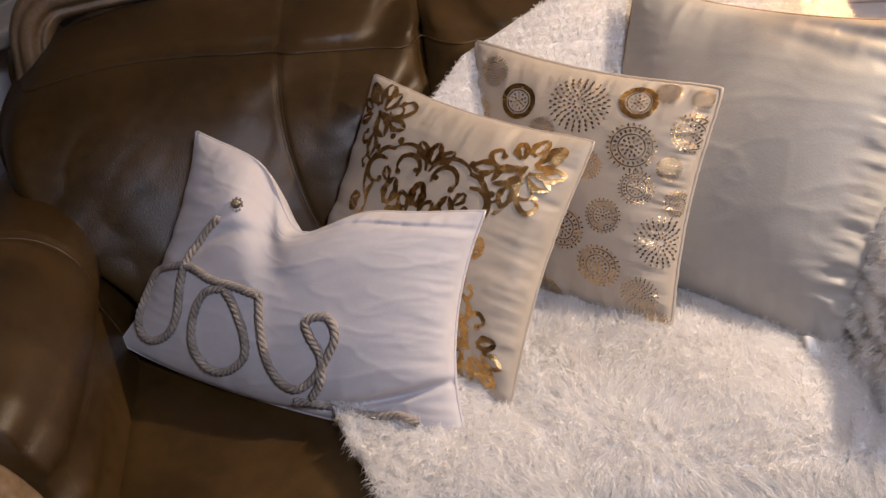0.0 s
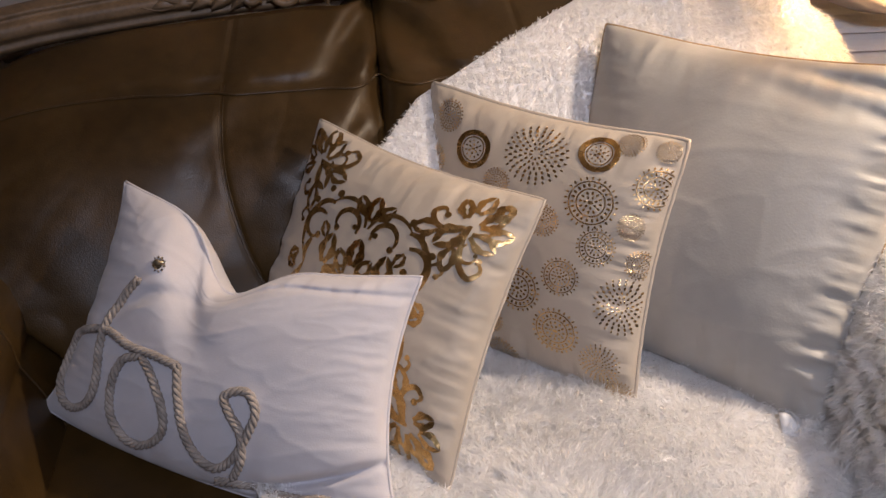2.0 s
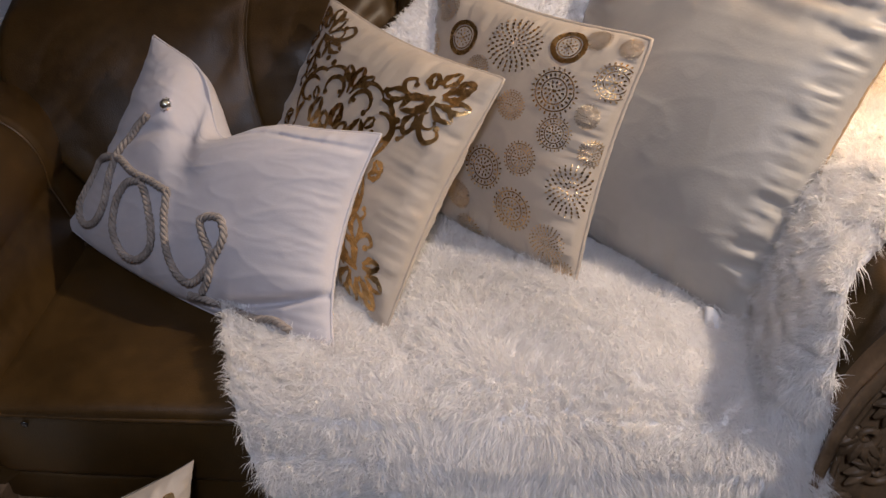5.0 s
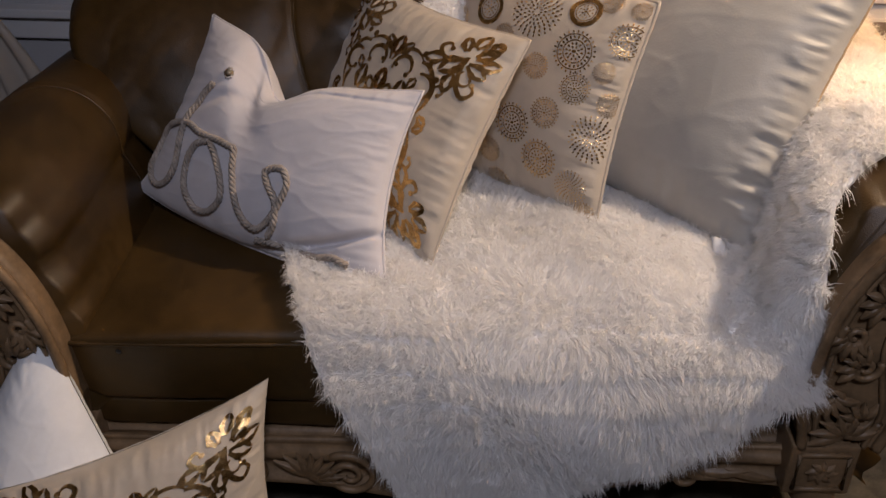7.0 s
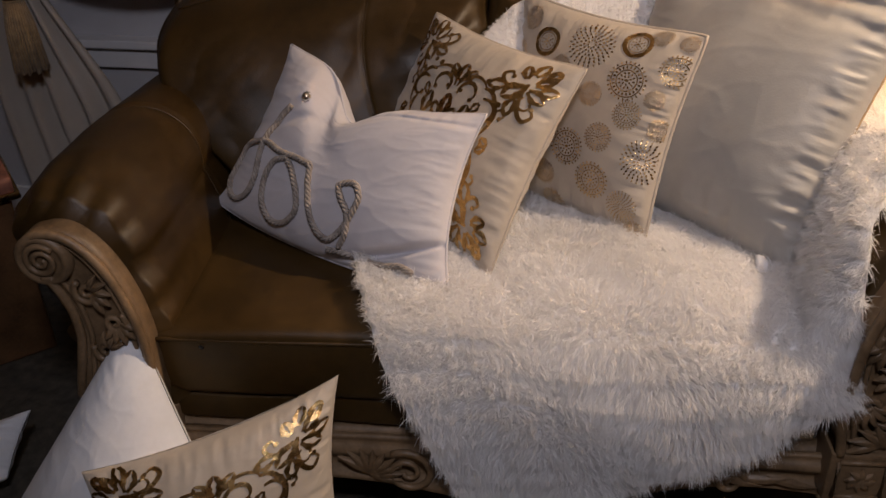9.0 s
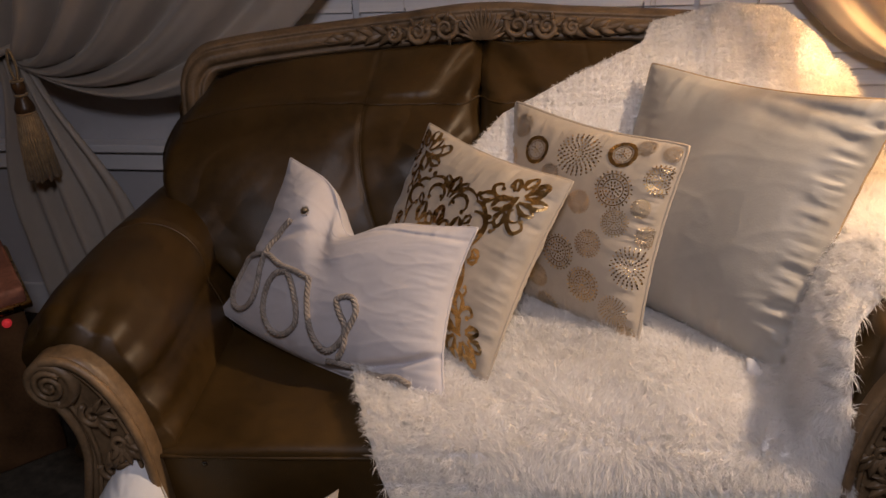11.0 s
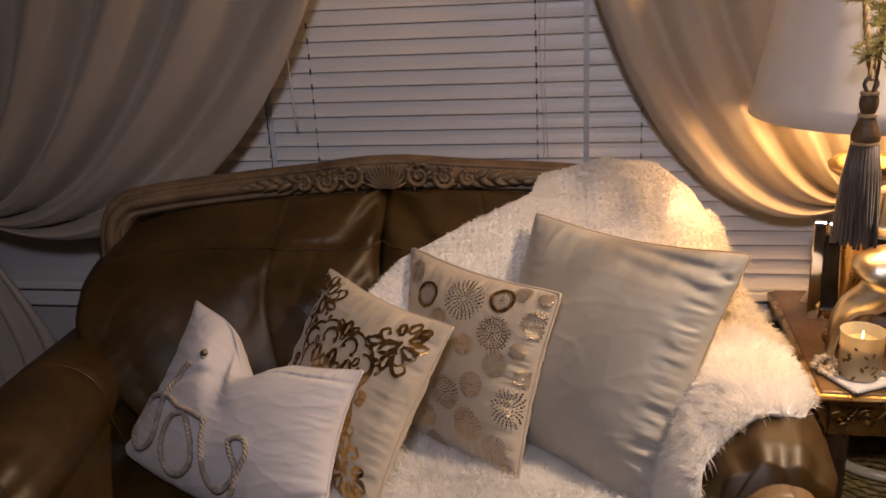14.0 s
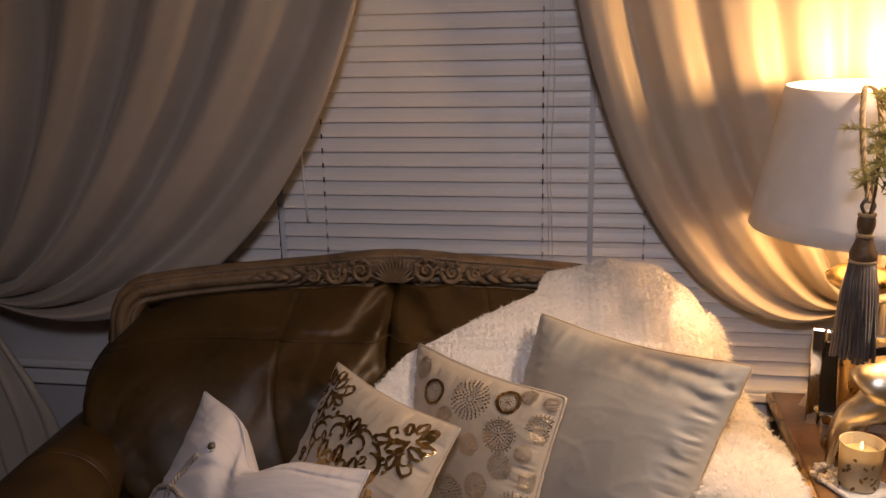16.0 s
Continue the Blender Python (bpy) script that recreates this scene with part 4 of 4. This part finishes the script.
# ---- prints and trimmings of the cushions ----
def on(pl, s, t, lift=0.0016):
    s, t = max(-0.985, min(0.985, s)), max(-0.985, min(0.985, t))
    return pl.p(s, t, 1) + pl.n * lift


def stroke(pl, pts, width, n=None):
    """A printed brush stroke over the cushion: pts in cushion units, width a function of 0..1."""
    P = smooth_line([(x, y, 0) for x, y in pts], n or max(10, len(pts) * 6))
    verts, faces = [], []
    N = len(P)
    for i, p in enumerate(P):
        d = (P[min(i + 1, N - 1)] - P[max(i - 1, 0)]).normalized()
        w = width(i / (N - 1))
        for k in (-1, 0, 1):
            verts.append(on(pl, p.x - d.y * w * k, p.y + d.x * w * k))
    for i in range(N - 1):
        for k in (0, 1):
            faces.append((i * 3 + k, i * 3 + k + 1, (i + 1) * 3 + k + 1, (i + 1) * 3 + k))
    return verts, faces


def dot(pl, s, t, r, n=7, ecc=1.0, ang=0.0):
    verts = [on(pl, s, t)]
    for k in range(n):
        a = 2 * math.pi * k / n
        x, y = r * math.cos(a), r * ecc * math.sin(a)
        verts.append(on(pl, s + x * math.cos(ang) - y * math.sin(ang), t + x * math.sin(ang) + y * math.cos(ang)))
    return verts, [(0, 1 + k, 1 + (k + 1) % n) for k in range(n)]


def arc(cx, cy, r, a0, a1, n=8, shrink=0.0):
    return [(cx + r * (1 - shrink * k / (n - 1)) * math.cos(math.radians(a0 + (a1 - a0) * k / (n - 1))), cy + r * (1 - shrink * k / (n - 1)) * math.sin(math.radians(a0 + (a1 - a0) * k / (n - 1)))) for k in range(n)]


def taper(w):
    return lambda t: w * (0.22 + 0.78 * math.sin(math.pi * min(1, 0.12 + 0.88 * t)) ** 0.8)


def motif(pl, cx, cy, scale, ang, flip, shapes):
    """Strokes and balls given in motif units, turned, scaled and set on the cushion."""
    ca, sa = math.cos(math.radians(ang)), math.sin(math.radians(ang))
    def tr(x, y):
        x *= flip
        return cx + scale * (x * ca - y * sa), cy + scale * (x * sa + y * ca)
    out = []
    for sh in shapes:
        if sh[0] == "s":
            out.append(stroke(pl, [tr(*q) for q in sh[1]], taper(sh[2] * scale * 0.74)))
            if sh[3]:
                x, y = tr(*sh[1][-1])
                out.append(dot(pl, x, y, sh[3] * scale * 0.75, 9))
        elif sh[0] == "l":
            (x0, y0), (x1, y1), w = sh[1], sh[2], sh[3]
            lobes = lambda t: w * scale * 0.78 * math.sin(math.pi * min(1, 0.10 + 0.88 * t)) ** 0.7 * (0.84 + 0.16 * math.cos(t * 15))
            for off in (-1, 1):
                mx, my = (x0 + x1) / 2 - (y1 - y0) * off * 0.24, (y0 + y1) / 2 + (x1 - x0) * off * 0.24
                out.append(stroke(pl, [tr(x0 - (y1 - y0) * off * 0.05, y0 + (x1 - x0) * off * 0.05), tr(mx, my), tr(x1 - (y1 - y0) * off * 0.03, y1 + (x1 - x0) * off * 0.03)], lobes, 24))
        elif sh[0] == "o":
            x, y = tr(*sh[1])
            out.append(dot(pl, x, y, sh[2] * scale, 9))
    return out


# one quarter of the large damask medallion, mirrored for the rest
QUARTER = [
    ("s", arc(0.30, 0.62, 0.20, 200, -40, 9, 0.35), 0.045, 0.055), ("s", arc(0.34, 0.60, 0.32, 170, 40, 8), 0.040, 0.0),
    ("s", arc(0.72, 0.46, 0.20, 120, -130, 9, 0.4), 0.045, 0.06), ("s", [(0.56, 0.80), (0.70, 0.78), (0.82, 0.66), (0.90, 0.50), (0.88, 0.30), (0.80, 0.12)], 0.050, 0.0),
    ("s", [(0.90, 0.55), (1.0, 0.60), (1.05, 0.52), (1.0, 0.46)], 0.030, 0.045), ("s", [(0.72, 0.30), (0.76, 0.16), (0.72, 0.0)], 0.05, 0.0),
    ("l", (0.0, 0.74), (0.0, 1.06), 0.07), ("l", (0.10, 0.80), (0.26, 1.00), 0.05), ("l", (0.42, 0.10), (0.40, 0.46), 0.075), ("l", (0.0, 0.20), (0.0, 0.52), 0.08),
    ("s", arc(0.16, 0.22, 0.10, 90, -200, 8, 0.4), 0.030, 0.04), ("l", (0.16, 0.02), (0.40, 0.04), 0.06), ("l", (0.10, 0.08), (0.24, 0.34), 0.05),
    ("o", (0.55, 0.92), 0.05), ("o", (0.16, 0.62), 0.035), ("l", (0.86, 0.10), (1.02, 0.0), 0.05), ("l", (0.60, 0.55), (0.50, 0.38), 0.04),
]
CORNER = [
    ("s", [(0.0, -0.02), (0.02, 0.25), (-0.05, 0.5), (-0.22, 0.62), (-0.34, 0.50), (-0.26, 0.38)], 0.055, 0.06),
    ("s", [(0.0, 0.0), (0.20, 0.12), (0.42, 0.10), (0.52, -0.04), (0.42, -0.14), (0.34, -0.06)], 0.05, 0.06),
    ("l", (0.05, 0.05), (0.36, 0.36), 0.085), ("l", (-0.05, 0.10), (-0.42, 0.22), 0.07), ("l", (0.10, 0.32), (0.14, 0.66), 0.065),
    ("l", (0.36, 0.14), (0.70, 0.24), 0.06), ("l", (-0.10, -0.05), (-0.35, -0.25), 0.08), ("l", (0.10, -0.10), (0.22, -0.36), 0.07),
    ("o", (0.30, 0.52), 0.05), ("o", (0.52, 0.34), 0.05), ("s", arc(-0.12, 0.34, 0.14, -60, 190, 8, 0.4), 0.03, 0.04), ("l", (-0.2, -0.2), (-0.4, -0.42), 0.09), ("l", (-0.25, 0.05), (-0.55, -0.05), 0.06), ("l", (0.0, -0.2), (-0.1, -0.5), 0.06),
]


def damask(pl, root, centres):
    bits = []
    for cx, cy in centres:
        for fx in (-1, 1):
            for ang in (0, 180):
                bits += motif(pl, cx, cy, 0.60, ang, fx, QUARTER)
    for cx, cy, ang in ((0.66, 0.66, 180), (-0.72, 0.72, 270), (0.66, -0.70, 90), (-0.70, -0.70, 0)):
        bits += motif(pl, cx, cy, 0.52, ang, 1, CORNER)
    part("foil_print", join(*bits), FOIL, root, "gold foil damask scrolls")


damask(DAM, damask_pillow, ((-0.03, 0.0),))
damask(FLOORD, floor_damask, ((0.0, 0.0),))


def mandala(pl, s, t, r, kind):
    bits = []
    if kind == "A":
        bits.append(stroke(pl, arc(s, t, r * 0.86, 0, 360, 14), lambda q: r * 0.14, 40))
        bits.append(stroke(pl, arc(s, t, r * 0.62, 0, 360, 12), lambda q: r * 0.03, 30))
        rings = ((0.0, 1, 0.10), (0.22, 6, 0.075), (0.42, 11, 0.06))
    elif kind == "B":
        rings = ((0.18, 9, 0.05), (0.34, 14, 0.055), (0.50, 18, 0.055), (0.66, 22, 0.06), (0.82, 24, 0.065), (0.97, 26, 0.05))
    else:
        bits.append(stroke(pl, arc(s, t, r * 0.52, 0, 360, 12), lambda q: r * 0.025, 30))
        bits.append(stroke(pl, arc(s, t, r * 0.80, 0, 360, 12), lambda q: r * 0.025, 34))
        rings = ((0.0, 1, 0.10), (0.20, 7, 0.06), (0.36, 12, 0.065), (0.66, 22, 0.07), (0.92, 26, 0.06))
    for k, (q, n, w) in enumerate(rings):
        for i in range(n):
            a = 2 * math.pi * (i + 0.5 * (k % 2)) / n
            bits.append(dot(pl, s + r * q * math.cos(a), t + r * q * math.sin(a), r * w * 1.12, 6, 0.62, a))
    return join(*bits)


MANDALAS = ((-0.432, 0.588, 0.15, "A"), (0.06, 0.672, 0.23, "B"), (0.48, 0.78, 0.14, "A"), (-0.804, 0.432, 0.12, "C"), (-0.72, 0.792, 0.14, "C"), (-0.18, 0.396, 0.11, "C"), (0.516, 0.42, 0.19, "C"), (0.912, 0.612, 0.16, "C"), (0.816, 0.312, 0.1, "C"), (0.612, 0.12, 0.14, "C"), (0.408, -0.144, 0.14, "C"), (0.216, 0.216, 0.12, "C"), (0.42, -0.552, 0.18, "C"), (0.864, -0.252, 0.2, "B"), (0.108, -0.312, 0.18, "C"), (-0.024, -0.924, 0.15, "C"), (0.756, -0.708, 0.15, "B"), (0.912, 0.888, 0.09, "C"), (-0.45, 0.05, 0.15, "C"), (-0.45, -0.45, 0.17, "B"), (0.90, -0.92, 0.12, "C"), (0.93, 0.06, 0.11, "C"), (0.66, 0.90, 0.10, "C"), (-0.12, -0.62, 0.13, "C"))
for s, t, r, k in MANDALAS:
    part("foil_medallion", mandala(MAN, s, t, r, k), FOIL, mandala_pillow)

# rope lettering
LETTERS = (
    ((-0.492, 0.372), (-0.6, 0.096), (-0.624, -0.144), (-0.576, -0.432), (-0.612, -0.636), (-0.744, -0.78), (-0.864, -0.732), (-0.96, -0.504), (-0.924, -0.252), (-0.624, -0.084), (-0.396, -0.096), (-0.216, -0.048), (-0.084, -0.036)),
    ((-0.3, -0.108), (-0.42, -0.216), (-0.456, -0.408), (-0.432, -0.636), (-0.336, -0.78), (-0.216, -0.756), (-0.108, -0.588), (-0.12, -0.396), (-0.216, -0.204), (-0.3, -0.12)),
    ((-0.084, -0.024), (-0.036, -0.3), (0.024, -0.54), (0.096, -0.684), (0.192, -0.732), (0.288, -0.6), (0.348, -0.408), (0.372, -0.252), (0.324, -0.132), (0.252, -0.132), (0.204, -0.192), (0.252, -0.312), (0.312, -0.42), (0.324, -0.612), (0.276, -0.78)),
    ((0.18, -0.852), (0.288, -0.828), (0.42, -0.84), (0.576, -0.852), (0.708, -0.816), (0.804, -0.864)),
)
for row in LETTERS:
    line = [WORD.p(q.x, q.y, 1) + WORD.n * 0.006 for q in smooth_line([(a, b, 0) for a, b in row], 26 * len(row))]
    acc, strands = 0.0, [[], [], []]
    for i, p in enumerate(line):
        d = (line[min(i + 1, len(line) - 1)] - line[max(i - 1, 0)])
        acc += d.length / 2
        d.normalize()
        e = d.cross(WORD.n).normalized()
        for k in range(3):
            a = acc / 0.030 * 2 * math.pi + k * 2 * math.pi / 3
            strands[k].append(p + e * (0.0036 * math.cos(a)) + WORD.n * (0.0036 * math.sin(a)))
    part("rope_letter", join(*[tube(q, 0.0034, 6) for q in strands]), ROPE, word_pillow, "twisted grey jute rope")
c = WORD.p(-0.42, 0.552, 1)
stud = bmesh.new()
bmesh.ops.create_uvsphere(stud, u_segments=14, v_segments=8, radius=0.0105, matrix=Matrix.Translation(c + WORD.n * 0.003))
part("stud", stud, CHROME, word_pillow, "small round silver stud")
for k in range(10):
    a = 2 * math.pi * k / 10
    e1 = (WORD.c[1] - WORD.c[0]).normalized()
    e2 = e1.cross(WORD.n).normalized()
    bead = bmesh.new()
    bmesh.ops.create_icosphere(bead, subdivisions=1, radius=0.0024, matrix=Matrix.Translation(c + WORD.n * 0.004 + e1 * (0.011 * math.cos(a)) + e2 * (0.011 * math.sin(a))))
    part("bead", bead, CHROME, word_pillow)
# label tag by the large cushion
tagged(part("fabric_tag", shell(grid(lambda i, j: Vector((0.625 + 0.05 * i, 1.125 + 0.03 * j - 0.02 * i, 0.602 + 0.018 * math.sin(3 * i + 1) * (0.4 + j))), 8, 5), 0.002), COTTON), "small white fabric label poking out under the cushion", "label")
# ---- things on the end table ----
TX, TY = 1.07, 1.43
photo = thing("picture_frame", "shiny silver photo frame on the end table", "picture frame", pose(1.235, 1.80, TZ, 0, 0, -14) @ pose(0, 0, 0, -8, 0, 0))
for a, b in (((-0.12, -0.088), (0.0, 0.26)), ((0.088, 0.12), (0.0, 0.26))):
    part("frame_side", box(a[0], a[1], -0.01, 0.02, b[0], b[1], 0.004), CHROME, photo, smooth=False)
for z0 in (0.0, 0.225):
    part("frame_bar", box(-0.088, 0.088, -0.01, 0.02, z0, z0 + 0.035, 0.006), CHROME, photo, smooth=False)
part("picture", box(-0.088, 0.088, 0.002, 0.012, 0.027, 0.223), BLACK, photo, smooth=False)
part("stand", box(-0.02, 0.02, 0.02, 0.09, 0.0, 0.16, 0.003), BLACK, photo, smooth=False)

animal = join(
    tube(smooth_line([(1.190, 1.60, 0.925), (1.21, 1.60, 0.942), (1.26, 1.61, 0.945), (1.33, 1.62, 0.940), (1.39, 1.62, 0.965)], 26), lambda t: 0.022 + 0.046 * math.sin(math.pi * min(1, 0.12 + 0.9 * t)) ** 0.7, 16),
    tube(smooth_line([(1.245, 1.595, 0.925), (1.200, 1.59, 0.893), (1.158, 1.59, 0.868), (1.134, 1.59, 0.825), (1.126, 1.59, 0.775), (1.124, 1.59, TZ)], 30), lambda t: 0.048 * (1 - t) ** 1.7 + 0.0095, 12),
    tube(smooth_line([(1.265, 1.63, 0.925), (1.225, 1.63, 0.885), (1.20, 1.63, 0.83), (1.195, 1.63, TZ)], 18), lambda t: 0.040 * (1 - t) ** 1.5 + 0.009, 12),
    tube(smooth_line([(1.36, 1.60, 0.955), (1.365, 1.59, 0.86), (1.36, 1.59, TZ)], 14), lambda t: 0.034 * (1 - t) + 0.009, 12),
    tube(smooth_line([(1.365, 1.65, 0.955), (1.375, 1.65, 0.86), (1.37, 1.65, TZ)], 14), lambda t: 0.034 * (1 - t) + 0.009, 12),
    tube(smooth_line([(1.37, 1.62, 0.975), (1.42, 1.62, 1.05), (1.44, 1.61, 1.12), (1.48, 1.60, 1.13)], 16), lambda t: 0.040 - 0.016 * t, 12))
statue = tagged(part("statue", animal, SILVER), "polished champagne metal animal figurine standing on the table", "figurine")

cx, cy = 1.165, 1.50
coaster = thing("coaster", "square white woven coaster under the candle", "coaster", pose(cx, cy, TZ, 0, 0, 28))
part("pad", box(-0.054, 0.054, -0.054, 0.054, 0.0, 0.010, 0.003), COTTON, coaster)
for turn in range(4):
    for lay in range(2):
        braid = [pose(0, 0, 0, 0, 0, 90 * turn) @ Vector((0.056 + 0.003 * math.sin(q * 1.3 + lay * 3.14), -0.058 + 0.0029 * q, 0.007 + 0.003 * math.cos(q * 1.3 + lay * 3.14))) for q in range(41)]
        part("braid", tube(braid, 0.0042, 6), COTTON, coaster)
cand = thing("candle_jar", "lit candle in a glass jar printed with brown leaves", "candle", pose(cx, cy, TZ + 0.012))
part("jar", lathe([(0.040, 0.0), (0.044, 0.005), (0.047, 0.105), (0.0485, 0.108), (0.0455, 0.105), (0.042, 0.012), (0.0, 0.011)], 30), JAR, cand, "frosted cream glass jar")
part("wax", lathe([(0.0405, 0.012), (0.0425, 0.080), (0.038, 0.083), (0.006, 0.081)], 26), WAX, cand)
part("wick", tube([(0, 0, 0.08), (0.001, 0, 0.088)], 0.0012, 5), BLACK, cand)
part("flame", lathe([(0.0008, 0.087), (0.0032, 0.092), (0.0026, 0.099), (0.0004, 0.108)], 10), glow("flame", (1.0, 0.62, 0.2), 14), cand)
for k in range(44):
    a, z = random.uniform(0, 2 * math.pi), random.uniform(0.015, 0.078)
    r0 = 0.0478
    def leafprint(i, j):
        w = 0.0045 * math.sin(math.pi * i)
        b = a + (w * (2 * j - 1) + 0.008 * i * math.cos(k)) / r0
        return Vector((r0 * math.cos(b), r0 * math.sin(b), z + 0.015 * i * math.sin(k * 1.7 + 0.6)))
    part("leaf_print", grid(leafprint, 6, 3), PRINT, cand)

beads = thing("crystal_beads", "little heap of clear crystal beads", "beads", pose(1.118, 1.545, TZ))
for k in range(60):
    bm = bmesh.new()
    r = random.uniform(0.005, 0.0095)
    a, q = random.uniform(0, 6.28), 0.042 * math.sqrt(random.random())
    bmesh.ops.create_icosphere(bm, subdivisions=1, radius=r, matrix=Matrix.Translation((q * math.cos(a), q * 1.3 * math.sin(a), r + 0.022 * max(0, 1 - q / 0.035) * random.random())))
    part("bead", bm, PEARL, beads, smooth=False)

stick = thing("candlestick", "brass candlestick with a tall cream candle", "candlestick", pose(1.275, 1.47, TZ))
part("holder", lathe([(0.045, 0), (0.046, 0.006), (0.02, 0.018), (0.012, 0.04), (0.022, 0.06), (0.012, 0.08), (0.03, 0.10), (0.028, 0.106), (0.013, 0.108)], 24), BRASS, stick)
part("candle", lathe([(0.0125, 0.106), (0.0125, 0.30), (0.010, 0.303)], 16), WAX, stick)

hang = tassel(pose(1.105, 1.43, 1.392), "grey brown tassel hung by its cord over the lamp shade", GREYTASSEL, BRONZE, 0.21, 0.036, 0.03)
loop_line = smooth_line([(0.0, 0, 0.02), (-0.017, 0.02, 0.14), (-0.014, 0.055, 0.228), (0.0, 0.085, 0.246), (0.014, 0.055, 0.228), (0.017, 0.02, 0.14), (0.004, 0, 0.02)], 120)
plies = [[q + Vector((0.0032 * math.cos(i * 0.55 + ply * 2.09), 0.0032 * math.sin(i * 0.55 + ply * 2.09), 0)) for i, q in enumerate(loop_line)] for ply in range(3)]
part("hanging_cord", join(*[tube(q, 0.0032, 6) for q in plies]), TASSEL, hang, "twisted gold cord loop")
sprig = thing("evergreen_sprig", "dried evergreen sprig tucked into the tassel cord", "sprig", pose(1.110, 1.405, 1.405))
twigs, needles = [], []
for k in range(64):
    a = random.uniform(-1.9, 1.9)
    ln = random.uniform(0.05, 0.14)
    base = Vector((0.005 + 0.055 * random.random(), -0.01 * random.random(), random.uniform(0.02, 0.21)))
    tip = base + Vector((math.sin(a) * ln * 0.75, random.uniform(-0.08, 0.0), math.cos(a * 0.9) * ln * 0.55))
    mid_p = base.lerp(tip, 0.5) + Vector((random.uniform(-0.015, 0.015), 0, 0.016))
    line = smooth_line([base, mid_p, tip], 12)
    twigs.append(tube(line, lambda t: 0.0014 - 0.0009 * t, 4))
    for i in range(3, 12):
        for _ in range(10):
            d = (Vector((random.gauss(0, 1), random.gauss(0, 1), random.gauss(0.15, 0.8))).normalized() + (tip - base).normalized() * 0.8) * random.uniform(0.009, 0.020)
            e = d.cross(Vector((0.3, 1, 0.2))).normalized() * 0.0011
            needles.append((line[i] - e, line[i] + e, line[i] + d))
twigs.append(tube(smooth_line([(-0.01, 0.02, -0.05), (0.0, 0.01, 0.02), (0, 0, 0.14)], 10), 0.003, 6))
for g in twigs:
    part("twig", g, TWIG, sprig)
tagged(part("needle", ([p for q in needles for p in q], [(3 * i, 3 * i + 1, 3 * i + 2) for i in range(len(needles))]), LEAF, sprig, "olive green needles", smooth=False), kind="stuff")

# carved gilt apron of the table, and its lower shelf with a basket
orn = []
for k in range(9):
    x = 0.05 + 0.06 * k
    orn.append(scroll((x, 0.026, TZ - 0.075), (1, 0, 0), (0, 0, 1), 0.022, 1.5, k, 0.005, 1 if k % 2 else -1))
    orn.append(leaf((x + 0.01, 0.027, TZ - 0.10), (x + 0.04, 0.027, TZ - 0.05), 0.009, 0.008, (0, -1, 0)))
for g in orn:
    part("carved_leaf" if len(g[1]) < 60 else "carved_scroll", g, BRASS, table)
part("lower_shelf", box(0.03, 0.59, 0.05, 0.55, 0.30, 0.325, 0.005), DARKWOOD, table)
basket = thing("wicker_basket", "golden woven basket on the table's lower shelf", "basket", pose(1.27, 1.60, 0.325))
for r in range(11):
    pts = [((0.125 + 0.002 * r + 0.004 * (-1) ** (k + r)) * math.cos(2 * math.pi * k / 44), (0.125 + 0.002 * r + 0.004 * (-1) ** (k + r)) * math.sin(2 * math.pi * k / 44), 0.008 + 0.015 * r) for k in range(45)]
    part("cane", tube(pts, 0.0075, 6), WICKER, basket)
part("rim", tube([(0.15 * math.cos(a), 0.15 * math.sin(a), 0.18) for a in np.linspace(0, 2 * math.pi, 48)], 0.013, 8), CERAMIC, basket, "thick cream rim")
part("basket_base", lathe([(0.11, 0.0), (0.12, 0.004), (0.12, 0.01), (0.05, 0.012)], 24), WICKER, basket)

# ---- beside the sofa ----
chest = thing("side_chest", "dark chest with a red brown lid beside the sofa arm", "chest", pose(-1.515, 1.405, 0, 0, 0, 45))
part("body", box(-0.22, 0.22, -0.22, 0.19, 0.0, 0.50, 0.008), DARKWOOD, chest)
part("lid", box(-0.235, 0.235, -0.235, 0.20, 0.502, 0.55, 0.012), REDCLOTH, chest, "red brown cloth-covered lid")
part("lid_trim", tube([(-0.23, -0.237, 0.498), (0.237, -0.237, 0.498), (0.237, 0.19, 0.498)], 0.011, 8), BRASS, chest, "tarnished gilt moulding")
red_bead = part("red_glint_bead", lathe([(0.013, 0.0), (0.012, 0.006), (0.005, 0.011)], 14), REDGLINT, chest, "glowing bead standing in for a red reflection")
red_bead.matrix_basis = pose(0.17, -0.2215, 0.455, 90, 0, 0)

# ---- fixtures out of view, assumed for the warm and the cool spot ----
fl = thing("assumed_floor_lamp", "assumed brass lamp out of view, with a small cone shade, for the warm light", "lamp", pose(1.84, 1.21, 0))
part("foot", lathe([(0.14, 0), (0.14, 0.015), (0.03, 0.03), (0.012, 0.05), (0.012, 2.43)], 24), BRASS, fl)
part("shade", shell(grid(lambda i, j: Vector((-0.12 + (0.10 - 0.07 * j) * math.cos(2 * math.pi * i), (0.10 - 0.07 * j) * math.sin(2 * math.pi * i), 2.37 + 0.10 * j + 0.04 * math.cos(2 * math.pi * i))), 40, 4, closed_u=True), 0.003), BRASS, fl)
cl = thing("ceiling_spot", "white ceiling spotlight turned towards the sofa", "ceiling light", look((0.60, -0.65, 2.47), (0.42, 1.35, 0.65)))
part("can", shell(grid(lambda i, j: Vector((0.16 * math.cos(2 * math.pi * i), 0.16 * math.sin(2 * math.pi * i), 0.12 - 0.14 * j)), 40, 3, closed_u=True), -0.004), TRIMP, cl)
part("stem", tube([(0, 0.02, 0.02), (0, 0.13, 0.16)], 0.012, 8), TRIMP, cl)
